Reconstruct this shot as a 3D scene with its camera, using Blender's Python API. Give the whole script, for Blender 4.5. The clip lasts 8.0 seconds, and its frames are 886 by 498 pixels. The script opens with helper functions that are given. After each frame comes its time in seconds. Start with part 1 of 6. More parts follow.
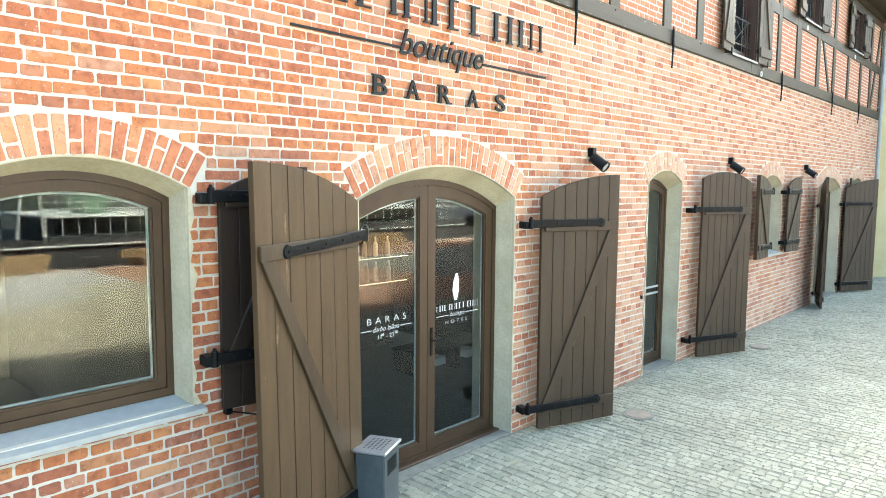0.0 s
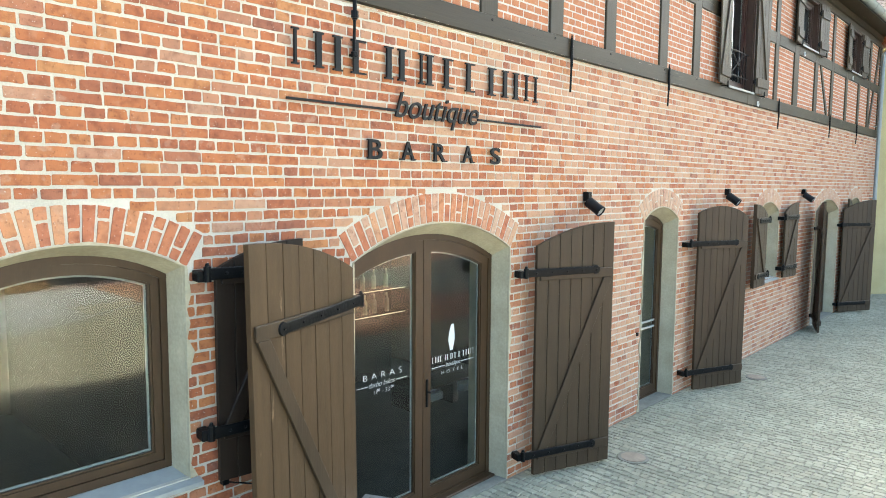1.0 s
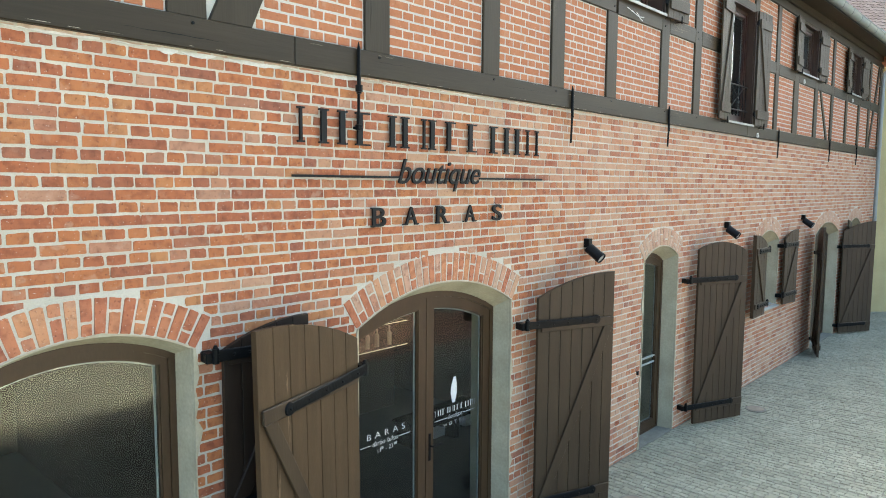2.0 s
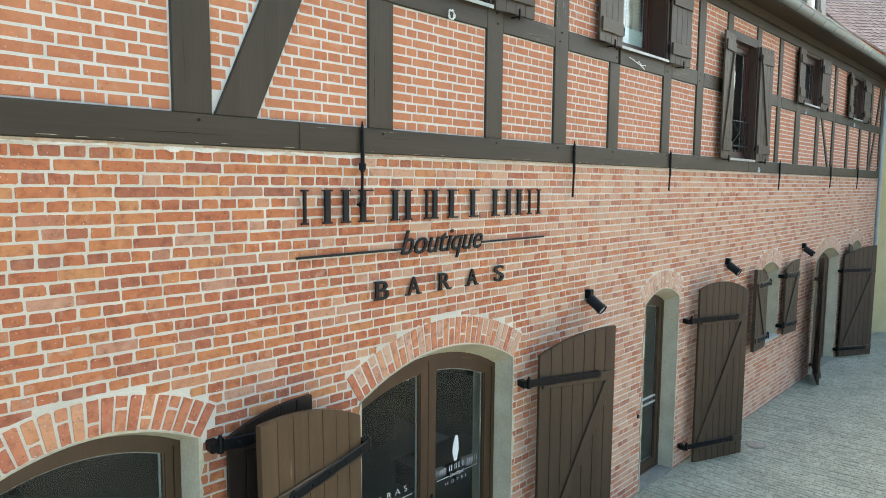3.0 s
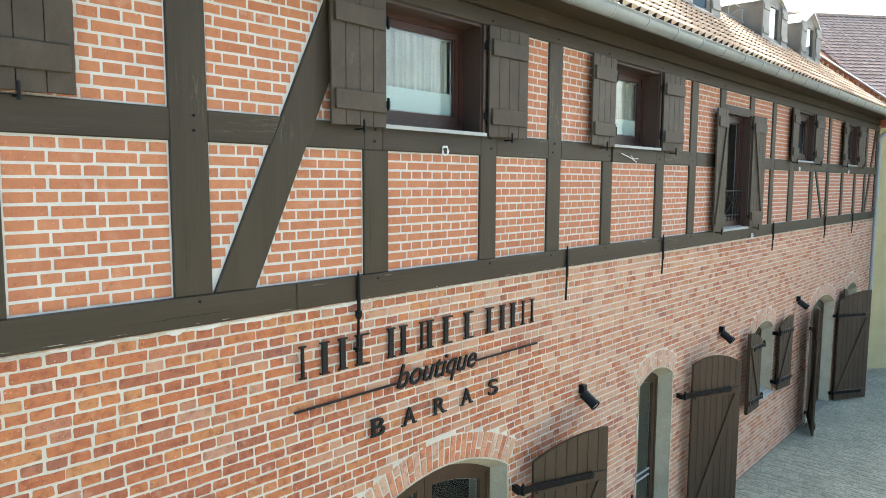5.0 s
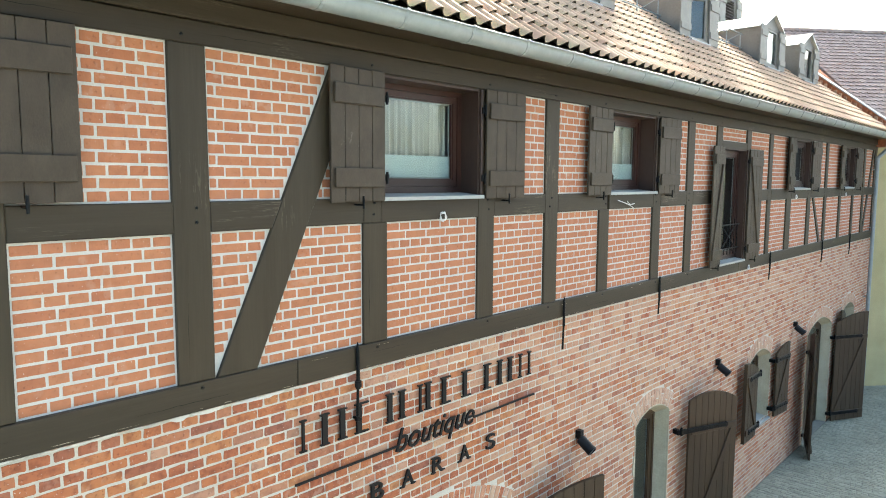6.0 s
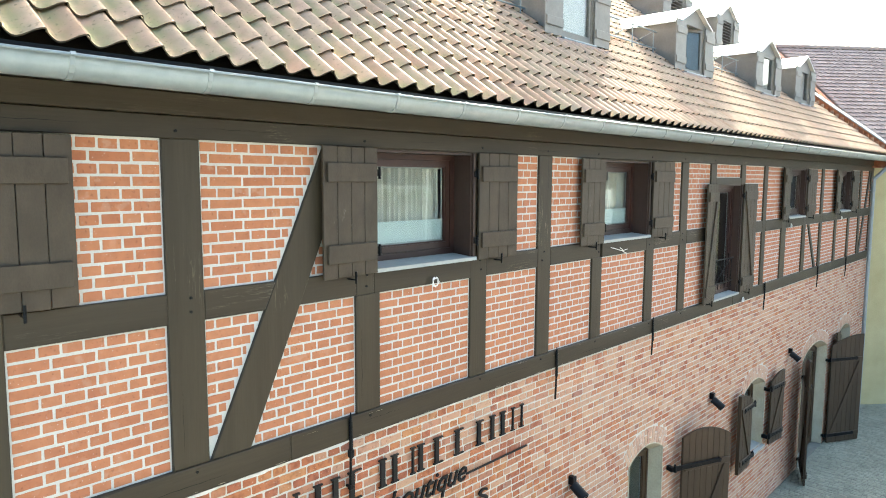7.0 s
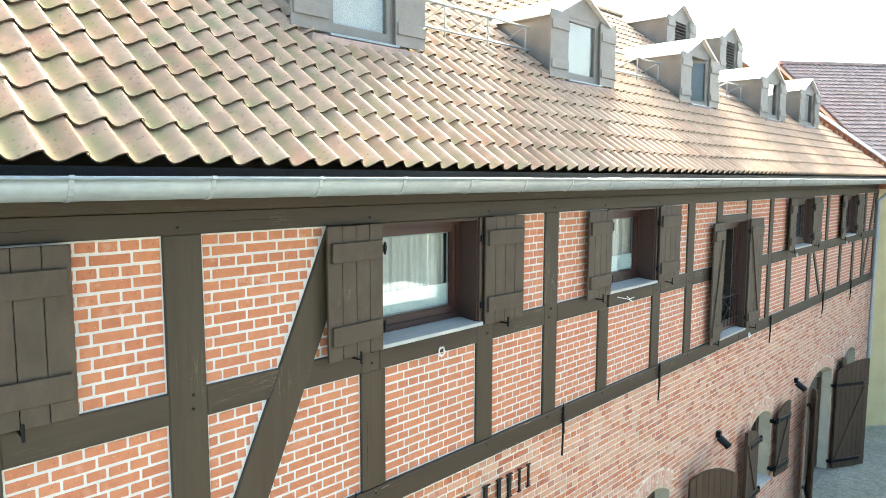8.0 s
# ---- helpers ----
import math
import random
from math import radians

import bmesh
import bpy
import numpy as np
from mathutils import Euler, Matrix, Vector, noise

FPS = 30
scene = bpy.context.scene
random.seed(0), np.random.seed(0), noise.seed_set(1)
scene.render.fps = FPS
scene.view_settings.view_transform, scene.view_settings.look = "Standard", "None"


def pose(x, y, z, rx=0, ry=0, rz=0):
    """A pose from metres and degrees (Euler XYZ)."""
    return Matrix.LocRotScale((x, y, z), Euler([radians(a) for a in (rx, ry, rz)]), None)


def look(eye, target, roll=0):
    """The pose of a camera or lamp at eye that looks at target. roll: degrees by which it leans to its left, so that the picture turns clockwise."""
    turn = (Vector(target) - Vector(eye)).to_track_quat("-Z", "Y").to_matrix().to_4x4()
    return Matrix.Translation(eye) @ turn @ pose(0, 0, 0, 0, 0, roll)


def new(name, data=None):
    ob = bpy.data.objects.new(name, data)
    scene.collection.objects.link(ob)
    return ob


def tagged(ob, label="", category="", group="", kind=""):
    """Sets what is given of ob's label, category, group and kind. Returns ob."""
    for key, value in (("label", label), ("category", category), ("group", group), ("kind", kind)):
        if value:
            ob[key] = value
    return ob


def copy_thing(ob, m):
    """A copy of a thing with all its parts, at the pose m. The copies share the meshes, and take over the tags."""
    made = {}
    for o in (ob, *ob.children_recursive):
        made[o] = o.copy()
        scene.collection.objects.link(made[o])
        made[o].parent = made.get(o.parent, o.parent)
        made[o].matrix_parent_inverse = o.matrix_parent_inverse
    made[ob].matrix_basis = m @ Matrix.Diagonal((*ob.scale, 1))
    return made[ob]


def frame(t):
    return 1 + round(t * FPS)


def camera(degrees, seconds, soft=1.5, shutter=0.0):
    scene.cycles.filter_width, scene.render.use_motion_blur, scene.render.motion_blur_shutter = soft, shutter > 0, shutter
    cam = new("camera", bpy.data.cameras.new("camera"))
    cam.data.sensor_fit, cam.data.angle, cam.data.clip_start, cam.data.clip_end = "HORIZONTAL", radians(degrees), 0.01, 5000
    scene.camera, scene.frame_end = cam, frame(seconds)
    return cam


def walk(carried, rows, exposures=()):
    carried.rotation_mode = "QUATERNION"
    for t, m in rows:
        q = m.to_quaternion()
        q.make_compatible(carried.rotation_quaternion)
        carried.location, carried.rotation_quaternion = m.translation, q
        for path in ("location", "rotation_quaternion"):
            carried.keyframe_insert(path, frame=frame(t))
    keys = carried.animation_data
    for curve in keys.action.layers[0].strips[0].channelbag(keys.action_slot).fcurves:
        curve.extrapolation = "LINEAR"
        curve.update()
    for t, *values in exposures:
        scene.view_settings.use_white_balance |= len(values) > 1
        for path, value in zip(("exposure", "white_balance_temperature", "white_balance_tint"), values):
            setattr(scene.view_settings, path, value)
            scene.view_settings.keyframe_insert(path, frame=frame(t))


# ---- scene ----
cam = camera(66.0, 8.0, soft=1.0)
PATH = [
    (0, (0.133, -4.106, 2.542), (1.6, -2.76, 2.356), 0.4),
    (0.5, (0.141, -4.131, 2.774), (1.607, -2.784, 2.589), 0.4),
    (1, (0.152, -4.156, 3.043), (1.617, -2.807, 2.857), 0.4),
    (2.5, (0.095, -4.175, 3.893), (1.557, -2.822, 3.703), 0.4),
    (3, (0.111, -4.149, 4.209), (1.571, -2.796, 4.015), 0.5),
    (3.5, (0.121, -4.186, 4.493), (1.58, -2.833, 4.294), 0.6),
    (4, (0.126, -4.25, 4.793), (1.583, -2.894, 4.599), 0.3),
    (4.5, (0.12, -4.213, 5.08), (1.579, -2.858, 4.886), 0.3),
    (6, (0.087, -4.262, 5.993), (1.544, -2.907, 5.789), 0.3),
    (6.5, (0.083, -4.328, 6.279), (1.539, -2.971, 6.075), 0.3),
    (7, (0.116, -4.335, 6.606), (1.571, -2.979, 6.398), 0.3),
    (7.5, (0.166, -4.269, 6.904), (1.621, -2.912, 6.698), 0.3),
    (8, (0.204, -4.18, 7.215), (1.658, -2.823, 7.007), 0.2),
]
EXPOSURES = [(0.0, 4.56, 6600, -6), (1.0, 4.10, 6500, -6), (2.5, 3.58, 6300, -6), (4.5, 3.60, 6250, -6), (6.0, 3.62, 6150, -6), (7.0, 3.78, 6120, -6), (7.6, 3.95, 6110, -6), (8.0, 3.92, 6100, -6)]
walk(cam, [(t, look(eye, target, roll)) for t, eye, target, roll in PATH], EXPOSURES)

# ---- light and sky ----
SUN_AZ, SUN_EL = radians(28), radians(30.8)      # azimuth from +x towards +y
world = bpy.data.worlds.new("world")
scene.world = world
world.use_nodes = True
wn = world.node_tree
sky = wn.nodes.new("ShaderNodeTexSky")
sky.sky_type = "NISHITA"
sky.sun_disc = False
sky.sun_elevation = SUN_EL
sky.sun_rotation = radians(90) - SUN_AZ
sky.air_density, sky.dust_density, sky.ozone_density = 0.6, 7.0, 0.6
wn.links.new(sky.outputs["Color"], wn.nodes["Background"].inputs["Color"])
wn.nodes["Background"].inputs["Strength"].default_value = 0.092

sun = new("sun", bpy.data.lights.new("sun", "SUN"))
sun.data.energy, sun.data.angle, sun.data.color = 4.2, radians(2.0), (1.0, 0.93, 0.84)
sun.matrix_world = look((math.cos(SUN_EL) * math.cos(SUN_AZ) * 50, math.cos(SUN_EL) * math.sin(SUN_AZ) * 50, math.sin(SUN_EL) * 50), (0, 0, 0))


# ---- materials ----
def material(name):
    m = bpy.data.materials.new(name)
    m.use_nodes = True
    return m, m.node_tree.nodes, m.node_tree.links, m.node_tree.nodes["Principled BSDF"]


def ramp(nodes, stops):
    r = nodes.new("ShaderNodeValToRGB")
    while len(r.color_ramp.elements) < len(stops):
        r.color_ramp.elements.new(0.5)
    for e, (p, c) in zip(r.color_ramp.elements, stops):
        e.position, e.color = p, (*c, 1)
    return r


def noise_node(nodes, links, scale, detail=4.0, rough=0.55, coords="Object", stretch=None):
    tc = nodes.new("ShaderNodeTexCoord")
    n = nodes.new("ShaderNodeTexNoise")
    n.inputs["Scale"].default_value, n.inputs["Detail"].default_value, n.inputs["Roughness"].default_value = scale, detail, rough
    if stretch:
        mp = nodes.new("ShaderNodeMapping")
        mp.inputs["Scale"].default_value = stretch
        links.new(tc.outputs[coords], mp.inputs["Vector"])
        links.new(mp.outputs["Vector"], n.inputs["Vector"])
    else:
        links.new(tc.outputs[coords], n.inputs["Vector"])
    return n


def mix(nodes, links, fac, a, b, kind="MIX"):
    x = nodes.new("ShaderNodeMix")
    x.data_type, x.blend_type = "RGBA", kind
    for key, v in (("Factor", fac), ("A", a), ("B", b)):
        sock = [s for s in x.inputs if s.name == key and s.type == ("VALUE" if key == "Factor" else "RGBA")][0]
        if hasattr(v, "is_output"):
            links.new(v, sock)
        else:
            sock.default_value = v if key == "Factor" else (*v, 1)
    return [s for s in x.outputs if s.type == "RGBA"][0]


def bump(nodes, links, height, bsdf, strength=0.3, dist=0.01):
    b = nodes.new("ShaderNodeBump")
    b.inputs["Strength"].default_value, b.inputs["Distance"].default_value = strength, dist
    links.new(height, b.inputs["Height"])
    links.new(b.outputs["Normal"], bsdf.inputs["Normal"])


def per_piece(nodes, island):
    if island:
        return nodes.new("ShaderNodeNewGeometry").outputs["Random Per Island"]
    return nodes.new("ShaderNodeObjectInfo").outputs["Random"]


def world_noise(nodes, links, scale, detail=3.0):
    g = nodes.new("ShaderNodeNewGeometry")
    n = nodes.new("ShaderNodeTexNoise")
    n.inputs["Scale"].default_value, n.inputs["Detail"].default_value = scale, detail
    links.new(g.outputs["Position"], n.inputs["Vector"])
    return n


def surface(name, dark, light, scale=8.0, rough=0.7, fine=60.0, relief=0.2, metal=0.0, stretch=None, depth=0.004, gloss=0.5):
    """A two-scale noisy surface between two colours."""
    m, n, l, b = material(name)
    a = noise_node(n, l, scale, 5, 0.6, stretch=stretch)
    c = noise_node(n, l, fine, 3, 0.6, stretch=stretch)
    r = ramp(n, [(0.3, dark), (0.7, light)])
    l.new(a.outputs["Fac"], r.inputs["Fac"])
    r2 = ramp(n, [(0.25, (0.82, 0.82, 0.82)), (0.75, (1.0, 1.0, 1.0))])
    l.new(c.outputs["Fac"], r2.inputs["Fac"])
    l.new(mix(n, l, 1.0, r.outputs["Color"], r2.outputs["Color"], "MULTIPLY"), b.inputs["Base Color"])
    b.inputs["Roughness"].default_value, b.inputs["Metallic"].default_value = rough, metal
    b.inputs["Specular IOR Level"].default_value = gloss
    if relief:
        bump(n, l, c.outputs["Fac"], b, relief, depth)
    return m


def brick_material(name, island, stops, wash, wash_amount, calm=False):
    m, n, l, b = material(name)
    r = ramp(n, stops)
    r.color_ramp.interpolation = "LINEAR"
    l.new(per_piece(n, island), r.inputs["Fac"])
    w = world_noise(n, l, 16, 5)
    rw = ramp(n, [(0.3, (0.88, 0.86, 0.85) if calm else (0.62, 0.55, 0.53)), (0.52, (0.97, 0.96, 0.95)), (0.8, (1.10, 1.06, 1.02))])
    l.new(w.outputs["Fac"], rw.inputs["Fac"])
    col = mix(n, l, 1.0, r.outputs["Color"], rw.outputs["Color"], "MULTIPLY")
    # lime bloom in broad patches
    big = world_noise(n, l, 0.45, 3)
    rb = ramp(n, [(0.46, (0, 0, 0)), (0.74, (wash_amount,) * 3)])
    l.new(big.outputs["Fac"], rb.inputs["Fac"])
    # the bloom lies heaviest on the stretch beyond the bar door
    geo, sep, span = n.new("ShaderNodeNewGeometry"), n.new("ShaderNodeSeparateXYZ"), n.new("ShaderNodeMapRange")
    l.new(geo.outputs["Position"], sep.inputs["Vector"])
    l.new(sep.outputs["X"], span.inputs["Value"])
    for key, val in (("From Min", 3.0), ("From Max", 8.5), ("To Min", -0.1), ("To Max", 0.16)):
        span.inputs[key].default_value = val
    foot, both = n.new("ShaderNodeMapRange"), n.new("ShaderNodeMath")
    l.new(sep.outputs["Z"], foot.inputs["Value"])
    for key, val in (("From Min", 1.3), ("From Max", 0.5), ("To Min", 0.0), ("To Max", 0.12)):
        foot.inputs[key].default_value = val
    l.new(span.outputs["Result"], both.inputs[0])
    l.new(foot.outputs["Result"], both.inputs[1])
    add = n.new("ShaderNodeMath")
    l.new(big.outputs["Fac"], add.inputs[0])
    l.new(both.outputs["Value"], add.inputs[1])
    l.new(add.outputs["Value"], rb.inputs["Fac"])
    mid = world_noise(n, l, 5, 4)
    rm = ramp(n, [(0.35, (0, 0, 0)), (0.65, (1, 1, 1))])
    l.new(mid.outputs["Fac"], rm.inputs["Fac"])
    col = mix(n, l, mix(n, l, 1.0, rb.outputs["Color"], rm.outputs["Color"], "MULTIPLY"), col, wash)
    if not calm:
        # single bricks bleached to a greyish tan, more of them along the same stretch
        mul, fr, cmp = n.new("ShaderNodeMath"), n.new("ShaderNodeMath"), n.new("ShaderNodeMapRange")
        mul.operation, fr.operation = "MULTIPLY", "FRACT"
        mul.inputs[1].default_value = 37.7
        l.new(per_piece(n, island), mul.inputs[0])
        l.new(mul.outputs["Value"], fr.inputs[0])
        more = n.new("ShaderNodeMapRange")
        l.new(sep.outputs["X"], more.inputs["Value"])
        for key, val in (("From Min", 1.5), ("From Max", 7.5), ("To Min", -0.10), ("To Max", 0.52)):
            more.inputs[key].default_value = val
        tot = n.new("ShaderNodeMath")
        l.new(fr.outputs["Value"], tot.inputs[0])
        l.new(more.outputs["Result"], tot.inputs[1])
        l.new(tot.outputs["Value"], cmp.inputs["Value"])
        for key, val in (("From Min", 0.78), ("From Max", 1.15), ("To Max", 0.62)):
            cmp.inputs[key].default_value = val
        col = mix(n, l, cmp.outputs["Result"], col, (0.455, 0.30, 0.195))
    # smeared pointing along ragged patches
    sm = world_noise(n, l, 11, 6)
    rr = ramp(n, [(0.57, (0, 0, 0)), (0.64, (0.24, 0.24, 0.24))])
    l.new(sm.outputs["Fac"], rr.inputs["Fac"])
    sb = world_noise(n, l, 0.8, 2)
    rsb = ramp(n, [(0.45, (0.05, 0.05, 0.05)), (0.68, (1, 1, 1))])
    l.new(sb.outputs["Fac"], rsb.inputs["Fac"])
    col = mix(n, l, mix(n, l, 1.0, rr.outputs["Color"], rsb.outputs["Color"], "MULTIPLY"), col, (0.52, 0.41, 0.32))
    # mortar specks
    sp = world_noise(n, l, 75, 2)
    rs = ramp(n, [(0.72 if calm else 0.69, (0, 0, 0)), (0.75 if calm else 0.725, (0.6, 0.6, 0.6))])
    l.new(sp.outputs["Fac"], rs.inputs["Fac"])
    col = mix(n, l, rs.outputs["Color"], col, (0.62, 0.54, 0.46))
    pits = world_noise(n, l, 48, 3)
    rp = ramp(n, [(0.28, (0.55, 0.50, 0.48)), (0.40, (1, 1, 1))])
    l.new(pits.outputs["Fac"], rp.inputs["Fac"])
    col = mix(n, l, 0.55 if calm else 0.9, col, mix(n, l, 1.0, col, rp.outputs["Color"], "MULTIPLY"))
    l.new(col, b.inputs["Base Color"])
    b.inputs["Roughness"].default_value = 0.88
    fine = world_noise(n, l, 120, 4)
    bump(n, l, fine.outputs["Fac"], b, 0.5, 0.004)
    return m


OLD = [(0.0, (0.245, 0.0924, 0.054)), (0.04, (0.279, 0.0967, 0.0475)), (0.2, (0.309, 0.0989, 0.0432)), (0.5, (0.353, 0.118, 0.0454)),
       (0.80, (0.387, 0.146, 0.0529)), (0.90, (0.402, 0.181, 0.0713)), (0.95, (0.363, 0.15, 0.0821)), (1.0, (0.392, 0.228, 0.146))]
NEWB = [(0.0, (0.338, 0.124, 0.0551)), (0.3, (0.367, 0.142, 0.0636)), (0.7, (0.392, 0.16, 0.0721)), (1.0, (0.348, 0.133, 0.0604))]
M_BRICK = brick_material("old_brick", False, OLD, (0.50, 0.36, 0.27), 0.3)
M_ARCH = brick_material("arch_brick", False, [(0.0, (0.355, 0.118, 0.056)), (0.5, (0.42, 0.158, 0.073)), (1.0, (0.46, 0.21, 0.095))], (0.50, 0.36, 0.27), 0.5)
M_ARCH_PALE = brick_material("bleached_arch_brick", False, [(0.0, (0.40, 0.20, 0.125)), (0.5, (0.45, 0.275, 0.185)), (1.0, (0.48, 0.34, 0.25))], (0.52, 0.42, 0.33), 0.5)
M_BRICK_REST = brick_material("old_brick_rest", True, OLD, (0.50, 0.36, 0.27), 0.3)
M_PBRICK = brick_material("panel_brick", False, NEWB, (0.46, 0.25, 0.18), 0.2, True)
M_PBRICK_REST = brick_material("panel_brick_rest", True, NEWB, (0.46, 0.25, 0.18), 0.2, True)
M_MORTAR = surface("lime_mortar", (0.45, 0.42, 0.345), (0.59, 0.555, 0.465), 3.0, 0.95, 90, 0.6)
M_POINTING = surface("white_pointing", (0.46, 0.45, 0.40), (0.56, 0.55, 0.495), 5.0, 0.9, 90, 0.4)
M_PLASTER = surface("cream_plaster", (0.36, 0.32, 0.22), (0.49, 0.445, 0.32), 2.5, 0.9, 40, 0.25)
# shutter brown darkened for the shade behind the front shutter
M_SHUTTER_SHADED = surface("shaded_shutter_paint", (0.014, 0.009, 0.006), (0.022, 0.0145, 0.0095), 2.2, 0.5, 25, 0.35, stretch=(3, 3, 0.35), gloss=0.25)
M_SHUTTER = surface("shutter_paint", (0.036, 0.0230, 0.0120), (0.053, 0.0348, 0.0187), 2.2, 0.5, 25, 0.35, stretch=(3, 3, 0.35), gloss=0.3)
M_FRAME = surface("brown_window_frame", (0.041, 0.0225, 0.0098), (0.058, 0.0325, 0.0150), 2.0, 0.42, 30, 0.15, stretch=(2, 2, 0.4), gloss=0.35)
M_IRON = surface("black_iron", (0.003, 0.0036, 0.004), (0.006, 0.007, 0.008), 12, 0.4, 38, 0.7, gloss=0.12, depth=0.006)
M_ZINC = surface("galvanised_sheet", (0.225, 0.255, 0.258), (0.265, 0.295, 0.295), 1.2, 0.4, 12, 0.05, metal=0.2)
M_GREY = surface("grey_painted_metal", (0.045, 0.058, 0.064), (0.075, 0.092, 0.098), 3.0, 0.45, 25, 0.1, metal=0.2)
M_STEEL = surface("brushed_steel", (0.5, 0.5, 0.5), (0.62, 0.62, 0.62), 4, 0.35, 60, 0.1, metal=0.8)
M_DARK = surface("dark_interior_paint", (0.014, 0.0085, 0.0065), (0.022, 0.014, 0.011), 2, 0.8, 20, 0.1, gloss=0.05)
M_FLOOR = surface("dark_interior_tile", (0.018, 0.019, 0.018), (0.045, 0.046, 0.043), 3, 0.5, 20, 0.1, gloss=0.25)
M_SPACER = surface("light_glazing_spacer", (0.30, 0.31, 0.29), (0.38, 0.39, 0.37), 4, 0.4, 50, 0.0)
M_WHITE = surface("white_vinyl", (0.66, 0.66, 0.64), (0.72, 0.72, 0.70), 4, 0.6, 50, 0.0)
M_SIGN = surface("dark_sign_metal", (0.005, 0.0055, 0.006), (0.010, 0.011, 0.012), 6, 0.5, 60, 0.2, gloss=0.2)
M_YELLOW = surface("ochre_render", (0.38, 0.32, 0.155), (0.47, 0.405, 0.215), 1.2, 0.92, 40, 0.3)
M_CURTAIN = surface("sheer_curtain", (0.46, 0.42, 0.36), (0.58, 0.54, 0.47), 3, 0.9, 40, 0.1)
M_FROST = surface("frosted_film", (0.50, 0.57, 0.54), (0.56, 0.63, 0.60), 2, 0.6, 40, 0.0)
M_ASPHALT = surface("grey_paving", (0.13, 0.14, 0.13), (0.21, 0.215, 0.2), 0.5, 0.9, 18, 0.6, depth=0.02)
M_QUAY = surface("pale_concrete", (0.40, 0.39, 0.37), (0.48, 0.47, 0.45), 0.4, 0.9, 10, 0.3)
M_SHIP_DARK = surface("dark_ship_hull", (0.02, 0.022, 0.025), (0.035, 0.036, 0.04), 1, 0.5, 10, 0.1)
M_SHIP_WHITE = surface("white_ship_paint", (0.6, 0.62, 0.6), (0.72, 0.74, 0.72), 1, 0.5, 10, 0.1)


def worn_paint(name, dark, light, under, low, high, stretch, rough=0.5):
    """Paint with long fine cracks or flakes that bare a paler ground."""
    m = surface(name, dark, light, 2.6, rough, 28, 0.4, stretch=stretch, gloss=0.24)
    n, l = m.node_tree.nodes, m.node_tree.links
    b = n["Principled BSDF"]
    base = b.inputs["Base Color"].links[0].from_socket
    a = noise_node(n, l, 3.1, 6, 0.7, stretch=stretch)
    r = ramp(n, [(low, (0, 0, 0)), ((low + high) / 2, (0.5, 0.5, 0.5)), (high, (0, 0, 0))])
    l.new(a.outputs["Fac"], r.inputs["Fac"])
    c = noise_node(n, l, 0.9, 2, 0.5)
    rc = ramp(n, [(0.57, (0, 0, 0)), (0.66, (1, 1, 1))])
    l.new(c.outputs["Fac"], rc.inputs["Fac"])
    f = mix(n, l, 1.0, r.outputs["Color"], rc.outputs["Color"], "MULTIPLY")
    l.new(mix(n, l, f, base, under), b.inputs["Base Color"])
    return m


M_TIMBER = worn_paint("painted_timber", (0.030, 0.0225, 0.0130), (0.043, 0.033, 0.0195), (0.30, 0.25, 0.17), 0.495, 0.509, (0.12, 1, 2.4), 0.5)
M_TIMBER_UP = worn_paint("painted_upright_timber", (0.033, 0.0252, 0.0143), (0.047, 0.0365, 0.0215), (0.30, 0.25, 0.17), 0.495, 0.509, (2.4, 1, 0.12), 0.5)
M_LEAF = worn_paint("grey_brown_leaf_paint", (0.044, 0.033, 0.021), (0.066, 0.050, 0.033), (0.3, 0.28, 0.24), 0.62, 0.68, (4, 4, 2.0))
M_WORN = worn_paint("flaking_shutter_paint", (0.057, 0.0350, 0.0168), (0.080, 0.0505, 0.0255), (0.42, 0.30, 0.18), 0.60, 0.69, (7, 7, 0.7))


def glass_material(name, tint, mirror):
    m, n, l, b = material(name)
    n.remove(b)
    out = n["Material Output"]
    tr = n.new("ShaderNodeBsdfTransparent")
    tr.inputs["Color"].default_value = (*tint, 1)
    gl = n.new("ShaderNodeBsdfGlossy")
    gl.inputs["Roughness"].default_value = 0.01
    lw = n.new("ShaderNodeLayerWeight")
    pw = n.new("ShaderNodeMath")
    pw.operation = "POWER"
    pw.inputs[1].default_value = 5.0
    l.new(lw.outputs["Facing"], pw.inputs[0])
    ma = n.new("ShaderNodeMath")
    ma.operation = "MULTIPLY_ADD"
    ma.inputs[1].default_value, ma.inputs[2].default_value = 1.0 - mirror, mirror
    l.new(pw.outputs["Value"], ma.inputs[0])
    ms = n.new("ShaderNodeMixShader")
    l.new(ma.outputs["Value"], ms.inputs["Fac"])
    l.new(tr.outputs["BSDF"], ms.inputs[1])
    l.new(gl.outputs["BSDF"], ms.inputs[2])
    l.new(ms.outputs["Shader"], out.inputs["Surface"])
    return m


M_GLASS = glass_material("window_glass", (0.86, 0.89, 0.88), 0.04)
M_GLASS_UP = glass_material("coated_window_glass", (0.88, 0.91, 0.90), 0.07)


TW, TG = 0.2011, 0.335           # cover width and gauge of the pantiles
R0 = -7.323                      # where the tiling begins


